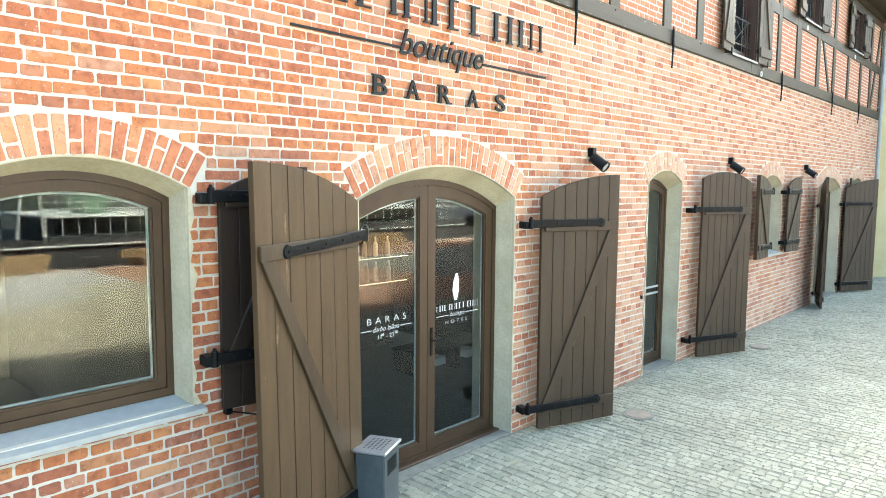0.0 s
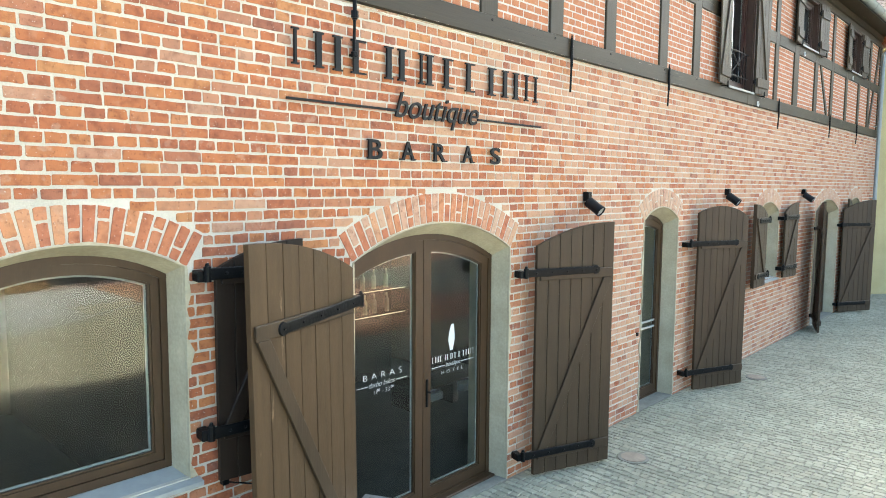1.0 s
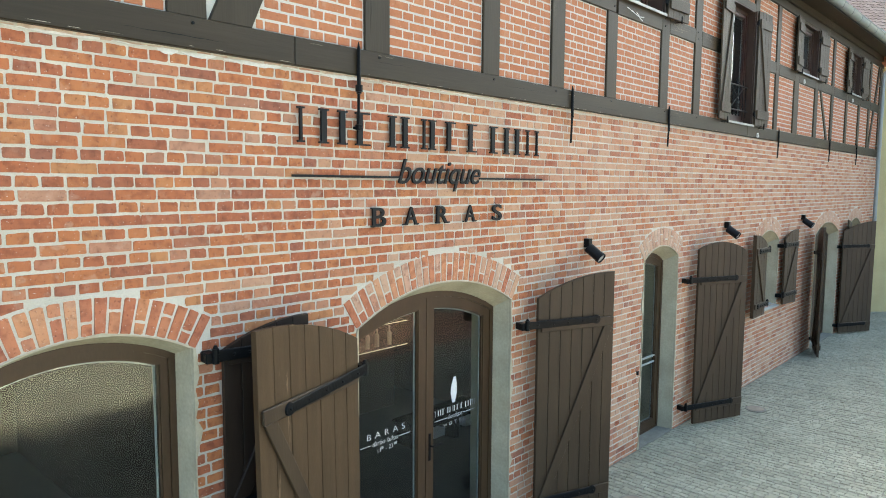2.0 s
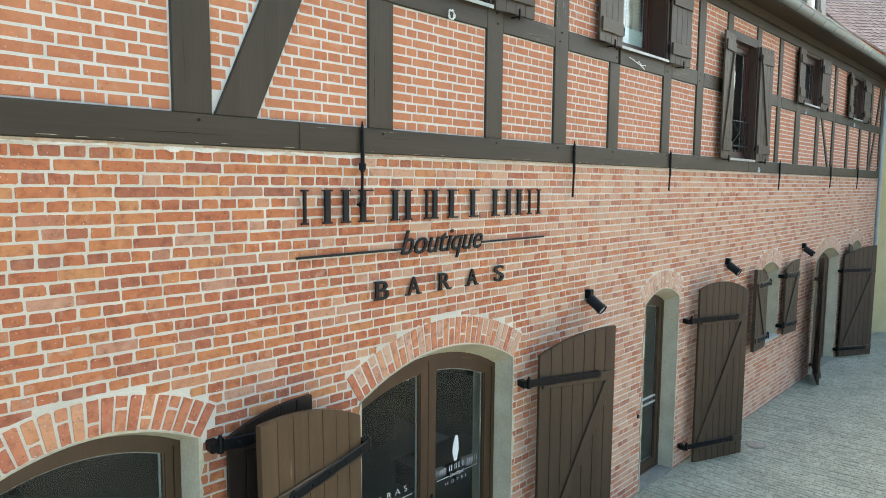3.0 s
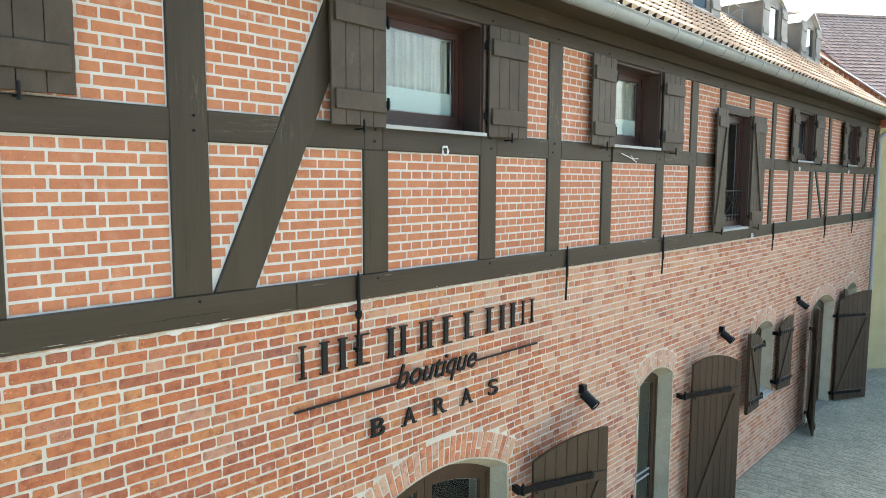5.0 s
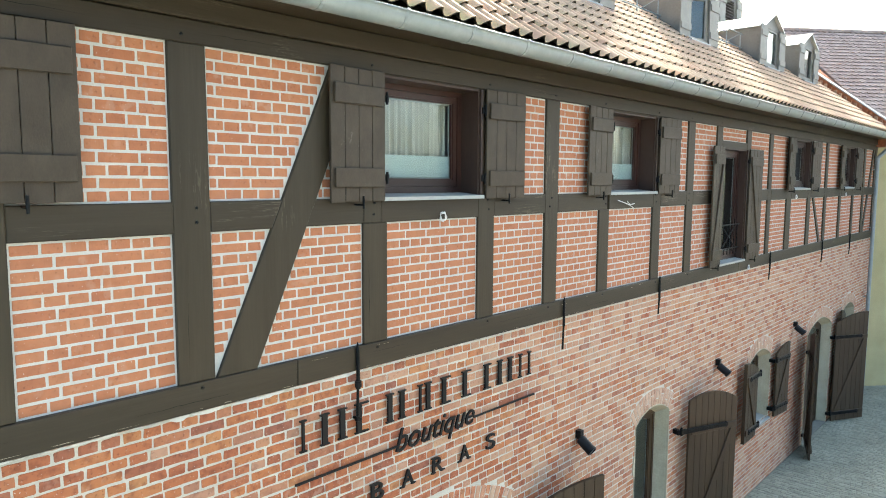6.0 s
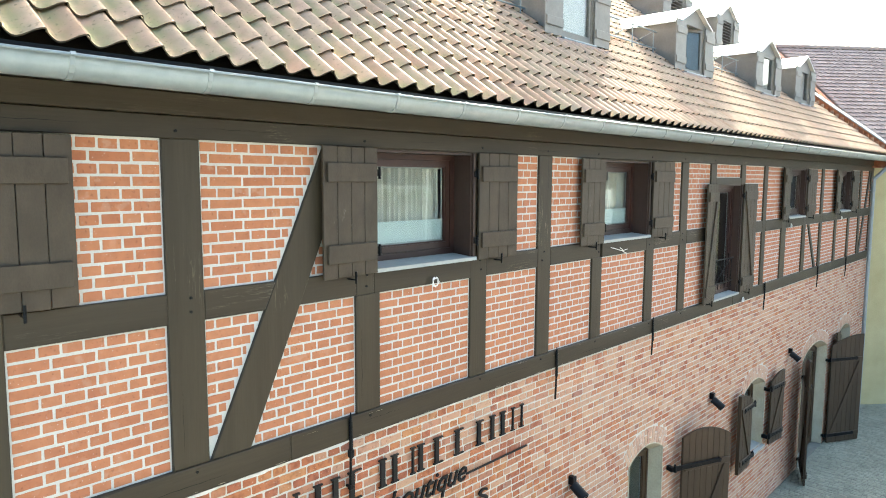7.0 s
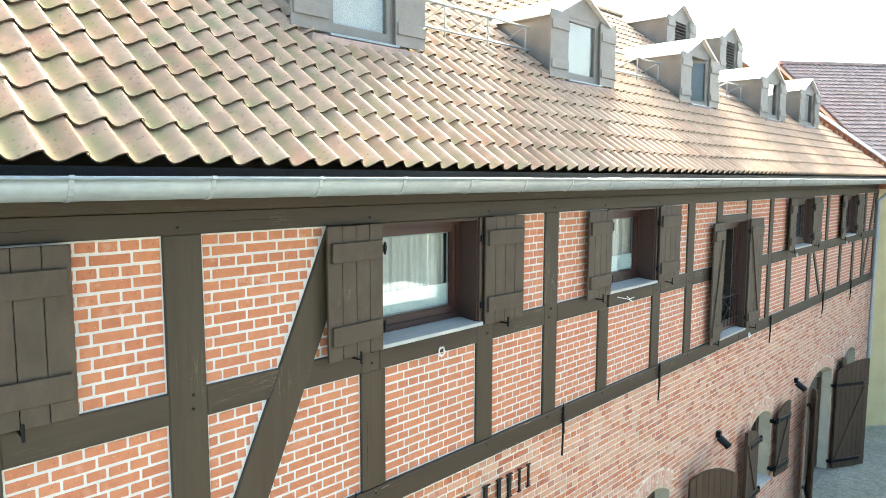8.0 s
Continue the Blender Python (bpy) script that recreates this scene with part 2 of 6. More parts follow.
def tile_material(name, island, stops, moss):
    m, n, l, b = material(name)
    r = ramp(n, stops)
    l.new(per_piece(n, island), r.inputs["Fac"])
    w = world_noise(n, l, 9, 5)
    rw = ramp(n, [(0.3, (0.8, 0.8, 0.78)), (0.7, (1.1, 1.08, 1.05))])
    l.new(w.outputs["Fac"], rw.inputs["Fac"])
    col = mix(n, l, 1.0, r.outputs["Color"], rw.outputs["Color"], "MULTIPLY")
    g = world_noise(n, l, 5.0, 6)
    rg = ramp(n, [(0.36, (0, 0, 0)), (0.62, (moss,) * 3)])
    l.new(g.outputs["Fac"], rg.inputs["Fac"])
    # moss keeps to the troughs
    place, px, sh, fr = n.new("ShaderNodeNewGeometry"), n.new("ShaderNodeSeparateXYZ"), n.new("ShaderNodeMath"), n.new("ShaderNodeMath")
    sh.operation, fr.operation = "MULTIPLY_ADD", "FRACT"
    sh.inputs[1].default_value, sh.inputs[2].default_value = 1 / TW, -R0 / TW
    l.new(place.outputs["Position"], px.inputs[0])
    l.new(px.outputs["X"], sh.inputs[0])
    l.new(sh.outputs[0], fr.inputs[0])
    rt = ramp(n, [(0.05, (0.25,) * 3), (0.3, (1, 1, 1)), (0.55, (1, 1, 1)), (0.85, (0.15,) * 3)])
    l.new(fr.outputs[0], rt.inputs["Fac"])
    wet = mix(n, l, 1.0, rg.outputs["Color"], rt.outputs["Color"], "MULTIPLY")
    col = mix(n, l, wet, col, (0.25, 0.245, 0.115))
    sp = world_noise(n, l, 38, 4)
    rs = ramp(n, [(0.60, (0, 0, 0)), (0.70, (0.5, 0.5, 0.5))])
    l.new(sp.outputs["Fac"], rs.inputs["Fac"])
    col = mix(n, l, rs.outputs["Color"], col, (0.10, 0.095, 0.05))
    # lower end faces darkened: the shadow line under each tile put into the colour
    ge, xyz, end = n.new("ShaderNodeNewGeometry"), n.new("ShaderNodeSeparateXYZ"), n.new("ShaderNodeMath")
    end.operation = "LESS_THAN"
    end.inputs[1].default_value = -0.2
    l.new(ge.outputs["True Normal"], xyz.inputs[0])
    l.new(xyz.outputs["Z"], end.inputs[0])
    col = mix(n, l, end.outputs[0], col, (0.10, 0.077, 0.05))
    l.new(col, b.inputs["Base Color"])
    b.inputs["Roughness"].default_value = 0.9
    b.inputs["Specular IOR Level"].default_value = 0.12
    f = world_noise(n, l, 90, 3)
    bump(n, l, f.outputs["Fac"], b, 0.25, 0.003)
    return m


CLAY = [(0.0, (0.41, 0.252, 0.165)), (0.35, (0.44, 0.292, 0.197)), (0.7, (0.45, 0.317, 0.218)), (1.0, (0.42, 0.277, 0.192))]
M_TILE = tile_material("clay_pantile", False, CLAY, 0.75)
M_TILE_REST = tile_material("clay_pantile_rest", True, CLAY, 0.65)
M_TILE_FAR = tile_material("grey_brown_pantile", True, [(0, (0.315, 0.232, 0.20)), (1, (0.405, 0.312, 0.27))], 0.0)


def sett_material(name, island):
    m, n, l, b = material(name)
    r = ramp(n, [(0.0, (0.205, 0.207, 0.160)), (0.4, (0.245, 0.246, 0.19)), (0.75, (0.285, 0.285, 0.223)), (1.0, (0.27, 0.26, 0.198))])
    l.new(per_piece(n, island), r.inputs["Fac"])
    w = world_noise(n, l, 1.1, 4)
    rw = ramp(n, [(0.3, (0.8, 0.82, 0.8)), (0.7, (1.12, 1.12, 1.1))])
    l.new(w.outputs["Fac"], rw.inputs["Fac"])
    l.new(mix(n, l, 1.0, r.outputs["Color"], rw.outputs["Color"], "MULTIPLY"), b.inputs["Base Color"])
    b.inputs["Roughness"].default_value = 0.7
    f = world_noise(n, l, 70, 4)
    bump(n, l, f.outputs["Fac"], b, 0.5, 0.006)
    return m


M_SETT = sett_material("granite_sett", False)
M_SAND_SETT = surface("red_brown_sett", (0.29, 0.165, 0.105), (0.36, 0.21, 0.14), 1.5, 0.85, 12, 0.3, depth=0.004)
# brighter copy of the setts, with the sunlight out front put into its colour
M_OLIVE_SUNLIT = surface("sunlit_olive_sett", (0.36, 0.325, 0.235), (0.42, 0.385, 0.285), 1.5, 0.85, 12, 0.3, depth=0.004)
M_SETT_REST = sett_material("granite_sett_rest", True)
M_JOINT = surface("sandy_joint", (0.15, 0.15, 0.122), (0.23, 0.228, 0.188), 6, 0.95, 80, 0.6)


# ---- mesh helpers ----
def part(name, bm, mat, parent=None, label=""):
    """Links a bmesh as one mesh object under a thing or a part."""
    me = bpy.data.meshes.new(name)
    bm.to_mesh(me)
    bm.free()
    me.materials.append(mat)
    ob = new(name, me)
    if parent:
        ob.parent = parent
    if label:
        tagged(ob, label)
    return ob


def raw(name, verts, faces, mat, parent=None):
    me = bpy.data.meshes.new(name)
    me.from_pydata(verts, [], faces)
    me.materials.append(mat)
    ob = new(name, me)
    if parent:
        ob.parent = parent
    return ob


def empty(name, m, label, category, group="", kind=""):
    e = new(name)
    e.empty_display_size = 0.1
    e.matrix_basis = m
    return tagged(e, label, category, group, kind)


def box(bm, x0, x1, y0, y1, z0, z1, bevel=0.0):
    vs = [bm.verts.new((x, y, z)) for x in (x0, x1) for y in (y0, y1) for z in (z0, z1)]
    fs = [bm.faces.new([vs[i] for i in q]) for q in ((0, 1, 3, 2), (4, 6, 7, 5), (0, 4, 5, 1), (2, 3, 7, 6), (0, 2, 6, 4), (1, 5, 7, 3))]
    if bevel:
        es = {e for f in fs for e in f.edges}
        bmesh.ops.bevel(bm, geom=list(es), offset=bevel, segments=1, affect="EDGES")
    return vs


def boxed(x0, x1, y0, y1, z0, z1, bevel=0.0):
    bm = bmesh.new()
    box(bm, x0, x1, y0, y1, z0, z1, bevel)
    return bm


def prism(bm, pts, y0, y1, bevel=0.0):
    """A polygon of (x, z) points carried from y0 to y1."""
    a = [bm.verts.new((x, y0, z)) for x, z in pts]
    b = [bm.verts.new((x, y1, z)) for x, z in pts]
    k = len(pts)
    fs = [bm.faces.new(a), bm.faces.new(b[::-1])]
    fs += [bm.faces.new((a[i], b[i], b[(i + 1) % k], a[(i + 1) % k])) for i in range(k)]
    if bevel:
        bmesh.ops.bevel(bm, geom=list(fs[0].edges), offset=bevel, segments=1, affect="EDGES")
    bmesh.ops.recalc_face_normals(bm, faces=bm.faces)
    return bm


def prismed(pts, y0, y1, bevel=0.0):
    return prism(bmesh.new(), pts, y0, y1, bevel)


def ring(bm, outer, inner, y0, y1, foot=True):
    """The band between two closed outlines of (x, z) points, from y0 to y1; without its foot it stays open below."""
    k = len(outer)
    o0, o1 = [[bm.verts.new((x, y, z)) for x, z in outer] for y in (y0, y1)]
    i0, i1 = [[bm.verts.new((x, y, z)) for x, z in inner] for y in (y0, y1)]
    for i in range(k if foot else k - 1):
        j = (i + 1) % k
        for q in ((o0[i], o0[j], i0[j], i0[i]), (o1[j], o1[i], i1[i], i1[j]), (o0[j], o0[i], o1[i], o1[j]), (i0[i], i0[j], i1[j], i1[i])):
            bm.faces.new(q)
    bmesh.ops.recalc_face_normals(bm, faces=bm.faces)
    return bm


def ringed(outer, inner, y0, y1, foot=True):
    return ring(bmesh.new(), outer, inner, y0, y1, foot)


def rod(bm, a, b, r, seg=8, r2=None):
    """A straight round bar from a to b."""
    a, b = Vector(a), Vector(b)
    m = Matrix.Translation((a + b) / 2) @ (b - a).to_track_quat("Z", "Y").to_matrix().to_4x4()
    bmesh.ops.create_cone(bm, cap_ends=True, segments=seg, radius1=r, radius2=r if r2 is None else r2, depth=(b - a).length, matrix=m)
    return bm


def outline(x0, x1, z0, top, n=10):
    """A closed outline with upright sides, a flat foot and a top that follows top(x)."""
    return [(x0, z0)] + [(x0 + (x1 - x0) * i / n, top(x0 + (x1 - x0) * i / n)) for i in range(n + 1)] + [(x1, z0)]


def arc(xc, half, spring, apex):
    """The height of a segmental arch over x."""
    d = apex - spring
    r = (half * half + d * d) / (2 * d)

    def top(x):
        return apex - r + math.sqrt(max(r * r - (x - xc) ** 2, 0.0))
    top.r, top.cz, top.xc = r, apex - r, xc
    return top


# ---- plan ----
X0, X1 = -7.0, 22.5              # the building's ends
Z_WALL = 4.432                   # top of the brick storey
Z_BEAM = 4.630                   # top of the ground beam of the timber frame
Z_RAIL0, Z_RAIL1 = 5.632, 5.836  # middle rail
Z_PLATE = 6.848                   # foot of the wall plate
COURSE, STRETCH = 0.0768, 0.256
# openings of the brick storey: centre, half width, foot, springing, crown, extrados rise
OPENINGS = {
    "window_a": (1.572, 0.65, 1.115, 2.515, 2.692, 0.235),
    "door_bar": (4.635, 1.02, 0.0, 2.432, 2.712, 0.268),
    "door_narrow": (9.115, 0.525, 0.0, 2.600, 2.767, 0.255),
    "window_small": (13.62, 0.58, 1.325, 2.590, 2.775, 0.258),
    "door_wide": (17.74, 1.00, 0.0, 2.530, 2.785, 0.258),
    "door_end": (20.42, 0.60, 0.0, 2.620, 2.805, 0.255),
}
ARCS = {k: arc(o[0], o[1], o[3], o[4]) for k, o in OPENINGS.items()}

# ---- brick storey ----
bm = bmesh.new()
edges = [X0] + [v for o in OPENINGS.values() for v in (o[0] - o[1], o[0] + o[1])] + [X1]
for i in range(0, len(edges), 2):
    box(bm, edges[i], edges[i + 1], 0.0015, 0.5, -0.2, Z_WALL)
for k, (xc, h, z0, zs, za, ex) in OPENINGS.items():
    pts = outline(xc - h, xc + h, Z_WALL, ARCS[k], 14)
    prism(bm, pts, 0.0015, 0.5)
    box(bm, xc - h, xc + h, 0.0015, 0.5, -0.2, z0 - 0.002)
wall_lower = tagged(part("wall_lower", bm, M_MORTAR), "lime mortar wall of old orange red brick in English bond", "wall", kind="structure")


def clip_row(x0, x1, z0, z1):
    """What the openings and their brick arches leave of a brick."""
    zm = (z0 + z1) / 2
    for k, (xc, h, zf, zs, za, ex) in OPENINGS.items():
        a = ARCS[k]
        if zm < zf - 0.03 or zm > za + ex + 0.05:
            continue
        r = a.r + ex + 0.010
        he = (a.r + ex) * (h + 0.015) / a.r + 0.010
        ze = a.cz + math.sqrt((a.r + ex) ** 2 - (he - 0.010) ** 2)
        d = zm - a.cz
        if zm < zs:
            c = h
        elif zm < ze:
            c = h + 0.02 + (zm - zs) * (he - h - 0.01) / (ze - zs)
        else:
            c = math.sqrt(r * r - d * d) if d < r else -1
        if c <= 0:
            continue
        if x1 <= xc - c or x0 >= xc + c:
            continue
        if x0 >= xc - c and x1 <= xc + c:
            return None
        if x0 < xc - c and x1 > xc + c:
            x1 = xc - c
        elif x0 < xc:
            x1 = min(x1, xc - c)
        else:
            x0 = max(x0, xc + c)
    return (x0, x1) if x1 - x0 > 0.035 else None


RB = random.Random(11)


def brick_shape(w, h, rnd, depth=0.012, rough=0.004, worn=0.009):
    """Corners and faces of a worn brick, centred on its face: x across, z up, y into the wall."""
    c = 0.002
    t1, t2 = rnd.uniform(-0.24, -0.1), rnd.uniform(0.1, 0.24)
    v = []

    def put(x, z):
        v.append((x, rnd.uniform(-0.0012, 0.0003), z))
    for sx, sz in ((-1, -1), (1, -1), (1, 1), (-1, 1)):
        r = min(0.002 + worn * rnd.random() ** 2, w * 0.2)
        px, pz = sx * (w / 2 - c + rnd.uniform(-rough, rough) * 0.7), sz * (h / 2 - c) + rnd.uniform(-rough, rough * 0.5) * sz * 0.7
        ends = [(px, pz - sz * r * 0.8), (px - sx * r, pz)]
        for q in (ends if sx == sz else ends[::-1]):
            put(*q)
        if (sx, sz) in ((-1, -1), (1, 1)):
            for t in ((t1, t2) if sz < 0 else (t2, t1)):
                put(t * w, sz * (h / 2 - c) + rnd.uniform(-rough, rough * 0.5) * sz)
    n = len(v)
    for x, y, z in v[:n]:
        d = 1.0 if abs(x) > w / 2 - 0.03 and abs(z) < h / 2 - 0.008 else 0.4
        v.append((x + (c if x > 0 else -c) * d, depth, z + (c if z > 0 else -c)))
    fc = [tuple(range(n))]
    for i in range(n):
        j = (i + 1) % n
        fc.append((n + i, n + j, j, i))
    return v, fc


class Heap:
    """Many loose pieces gathered into one mesh."""

    def __init__(self):
        self.v, self.f = [], []

    def add(self, verts, faces, m=None):
        k = len(self.v)
        self.v += [tuple(m @ Vector(p)) for p in verts] if m else verts
        self.f += [tuple(i + k for i in q) for q in faces]

    def made(self, name, mat, parent=None):
        ob = raw(name, self.v, self.f, mat, parent)
        ob["kind"] = "stuff"
        return ob


def shifted(v, x, y, z):
    return [(a + x, b + y, c + z) for a, b, c in v]


# shared worn shapes for the single bricks
POOL = {}


def pool_mesh(kind, w, h, mat, k, style):
    key = (kind, k)
    if key not in POOL:
        me = bpy.data.meshes.new("brick")
        v, fc = brick_shape(w, h, random.Random(k * 7 + len(kind)), **style)
        me.from_pydata(v, [], fc)
        me.materials.append(mat)
        POOL[key] = me
    return POOL[key]


def lay_courses(x0, x1, z0, z1, course, stretch, joint, clip, single, parent, heap, mat, tag, rnd, y=0.0, ragged=0.0, crisp=False):
    """English bond between two heights; bricks for which single(x, z) holds become objects."""
    style = dict(rough=0.0018, worn=0.004) if crisp else {}
    rows = int((z1 - z0) / course + 0.3)
    pieces = []
    for r in range(rows):
        za = z0 + r * course
        zb = za + course - joint
        header = r % 2 == 0
        step = stretch / 2 if header else stretch
        x = x0 - step * (rnd.random() * 3 * ragged + (0.25 if header else 0.5) + (0.5 if (not header and r % 4 == 1) else 0))
        if crisp:
            # whole headers, or three quarters of a stretcher, close each course
            x = x1 - 0.012 + joint - (step if header else 0.72 * step)
            while x > x0:
                x -= step
        row = []
        while x < x1:
            w = step * (1 + rnd.uniform(-ragged, ragged))
            a, b = max(x, x0 + 0.004), min(x + w - joint, x1 - 0.004)
            x += w
            got = clip(a, b, za, zb) if b - a >= 0.03 else None
            if got:
                row.append(list(got))
        if crisp and row:
            # the end pieces are cut to reach the timbers
            ends = clip(x0, x1, za, zb)
            row[0][0], row[-1][1] = ends
        for a, b in row:
            dz = rnd.uniform(-0.002, 0.002) if ragged else 0
            if single(b, za):
                pieces.append((a, b, za + dz, zb + dz, abs((b - a) - (step - joint)) < 0.014, header))
            else:
                v, fc = brick_shape(b - a, zb - za, rnd, **style)
                heap.add(shifted(v, (a + b) / 2, y + rnd.uniform(-0.0007, 0.0007), (za + zb) / 2 + dz), fc)
    for a, b, c, d, full, header in pieces:
        if full:
            me = pool_mesh(tag + ("head" if header else "stretch"), (stretch / 2 if header else stretch) - joint, course - joint, mat, rnd.randrange(8), style)
        else:
            me = bpy.data.meshes.new("brick")
            v, fc = brick_shape(b - a, d - c, rnd, **style)
            me.from_pydata(v, [], fc)
            me.materials.append(mat)
        ob = new("brick", me)
        ob.location = ((a + b) / 2, y + rnd.uniform(-0.0007, 0.0007), (c + d) / 2)
        ob.parent = parent


# ---- timber storey ----
wall_upper_open = [(3.89, 5.14, Z_RAIL1, 6.838), (7.60, 8.83, Z_RAIL1, 6.83), (11.19, 12.29, Z_BEAM, 6.515), (14.90, 16.03, Z_RAIL1, 6.82), (18.82, 19.90, Z_RAIL1, 6.82)]
bm = bmesh.new()
xs = [X0]
for a, b, c, d in wall_upper_open:
    box(bm, xs[-1], a, 0.03, 0.32, Z_WALL, 7.14)
    box(bm, a, b, 0.03, 0.32, Z_WALL, c)
    box(bm, a, b, 0.03, 0.32, d, 7.14)
    xs.append(b)
box(bm, xs[-1], X1, 0.03, 0.32, Z_WALL, 7.14)
wall_upper = tagged(part("wall_upper", bm, M_POINTING), "half-timbered upper wall with dark beams and red brick infill", "wall", kind="structure")

RT = random.Random(5)


def timber(name, pts, y0=-0.028, y1=0.03, bevel=0.006, label=""):
    return part(name, prismed(pts, y0, y1, bevel), M_TIMBER_UP if name in ("post", "brace") else M_TIMBER, wall_upper, label)


def rect(x0, x1, z0, z1, wob=0.0):
    return [(x0 + RT.uniform(-wob, wob), z0), (x0 + RT.uniform(-wob, wob), z1), (x1 + RT.uniform(-wob, wob), z1), (x1 + RT.uniform(-wob, wob), z0)]


# ground beam, in three lengths, with drip board
for a, b in ((X0, 3.02), (3.024, 12.1), (12.104, X1)):
    timber("ground_beam", rect(a, b, Z_WALL, Z_BEAM), y0=-0.045)
timber("wall_plate", rect(X0, X1, Z_PLATE, 6.995), y0=-0.035)
timber("wall_plate", rect(X0, X1, 6.998, 7.14), y0=-0.075)
POSTS = [(0.90, 1.17), (2.105, 2.362), (3.695, 3.89), (5.14, 5.38), (6.265, 6.515), (7.42, 7.65), (8.83, 9.06), (9.90, 10.13), (10.98, 11.19), (12.29, 12.50),
         (13.48, 13.67), (14.61, 14.90), (16.03, 16.26), (17.33, 17.52), (18.64, 18.82), (19.90, 20.08), (21.0, 21.19), (22.24, X1)]
for i, (a, b) in enumerate(POSTS):
    if a == 7.42:
        timber("post", rect(a, b, Z_BEAM, Z_RAIL0, 0.004))
        continue
    if a == 3.695:
        timber("post", rect(a, 3.95, Z_BEAM, Z_RAIL0, 0.004))
        timber("post", rect(a, b, Z_RAIL0 + 0.001, Z_PLATE, 0.0))
        continue
    timber("post", rect(a, b, Z_BEAM, Z_PLATE, 0.005))
# middle rail between posts
edges = [(-6.9, 0.90)] + [(POSTS[i][1], POSTS[i + 1][0]) for i in range(len(POSTS) - 1)]
for a, b in edges:
    if a > 11.1 and b < 12.4:
        continue
    if abs(b - 7.42) < 0.01:
        b = 7.60
    if abs(a - 2.362) < 0.01:
        timber("rail", [(2.362, Z_RAIL0), (2.362, Z_RAIL1), (2.927, Z_RAIL1), (2.834, Z_RAIL0)])
        timber("rail", [(3.125, Z_RAIL0), (3.218, Z_RAIL1), (3.695, Z_RAIL1), (3.695, Z_RAIL0)])
        continue
    timber("rail", rect(a, b, Z_RAIL0, Z_RAIL1, 0.0))
timber("brace", [(2.380, Z_BEAM), (3.383, Z_PLATE), (3.68, Z_PLATE), (2.69, Z_BEAM)], y0=-0.030)
timber("brace", [(17.05, Z_BEAM), (16.42, Z_RAIL0), (16.54, Z_RAIL0), (17.19, Z_BEAM)], y0=-0.026)
timber("brace", [(21.2, Z_BEAM), (22.04, Z_PLATE), (22.2, Z_PLATE), (21.35, Z_BEAM)], y0=-0.026)
timber("lintel", rect(11.19, 12.29, 6.515, 6.63))
for a, b, c, d in wall_upper_open:
    if d > 6.7:
        timber("lintel", rect(a, b, d, Z_PLATE - 0.001))
timber("brace", [(-1.2, Z_BEAM), (-2.2, Z_PLATE), (-1.9, Z_PLATE), (-0.9, Z_BEAM)], y0=-0.026)

# iron peg heads where posts meet the rails
for a, b in POSTS[:9]:
    for z in (Z_BEAM - 0.04, Z_RAIL0 + 0.07, Z_RAIL1 - 0.04, Z_PLATE + 0.05):
        x = a + (b - a) * RT.uniform(0.25, 0.75)
        y = -0.046 if z < Z_BEAM else (-0.036 if z > Z_PLATE else -0.029)
        part("peg", rod(bmesh.new(), (x, y - 0.006, z), (x, y + 0.003, z), 0.011, 8), M_IRON, wall_upper)

# brick panels: x range at foot and head, z range, single bricks or not
PANELS = [
    ((1.17, 2.105), (1.17, 2.105), Z_BEAM, Z_RAIL0, 1), ((1.17, 2.105), (1.17, 2.105), Z_RAIL1, Z_PLATE, 1),
    ((2.362, 2.383), (2.362, 2.834), Z_BEAM, Z_RAIL0, 1), ((2.362, 2.927), (2.362, 3.383), Z_RAIL1, Z_PLATE, 1),
    ((2.69, 3.695), (3.125, 3.695), Z_BEAM, Z_RAIL0, 1), ((3.218, 3.695), (3.68, 3.695), Z_RAIL1, Z_PLATE, 1),
    ((3.95, 5.14), (3.95, 5.14), Z_BEAM, Z_RAIL0, 1), ((5.38, 6.265), (5.38, 6.265), Z_BEAM, Z_RAIL0, 1),
    ((5.38, 6.265), (5.38, 6.265), Z_RAIL1, Z_PLATE, 1), ((6.515, 7.42), (6.515, 7.42), Z_BEAM, Z_RAIL0, 1),
    ((6.515, 7.60), (6.515, 7.60), Z_RAIL1, Z_PLATE, 1), ((7.65, 8.83), (7.65, 8.83), Z_BEAM, Z_RAIL0, 1),
    ((11.19, 12.29), (11.19, 12.29), 6.63, Z_PLATE, 0),
    ((16.26, 17.05), (16.26, 16.42), Z_BEAM, Z_RAIL0, 0), ((17.19, 17.33), (16.54, 17.33), Z_BEAM, Z_RAIL0, 0), ((16.26, 17.33), (16.26, 17.33), Z_RAIL1, Z_PLATE, 0),
    ((21.19, 21.2), (21.19, 21.63), Z_BEAM, Z_RAIL0, 0), ((21.35, 22.24), (21.77, 22.24), Z_BEAM, Z_RAIL0, 0),
    ((21.19, 21.7), (21.19, 22.04), Z_RAIL1, Z_PLATE, 0), ((21.85, 22.24), (22.2, 22.24), Z_RAIL1, Z_PLATE, 0),
]
PANELS += [((-0.9, 0.90), (-1.352, 0.90), Z_BEAM, Z_RAIL0, 0), ((-1.444, 0.90), (-1.9, 0.90), Z_RAIL1, Z_PLATE, 0),
           ((-6.9, -1.2), (-6.9, -1.652), Z_BEAM, Z_RAIL0, 0), ((-6.9, -1.744), (-6.9, -2.2), Z_RAIL1, Z_PLATE, 0)]
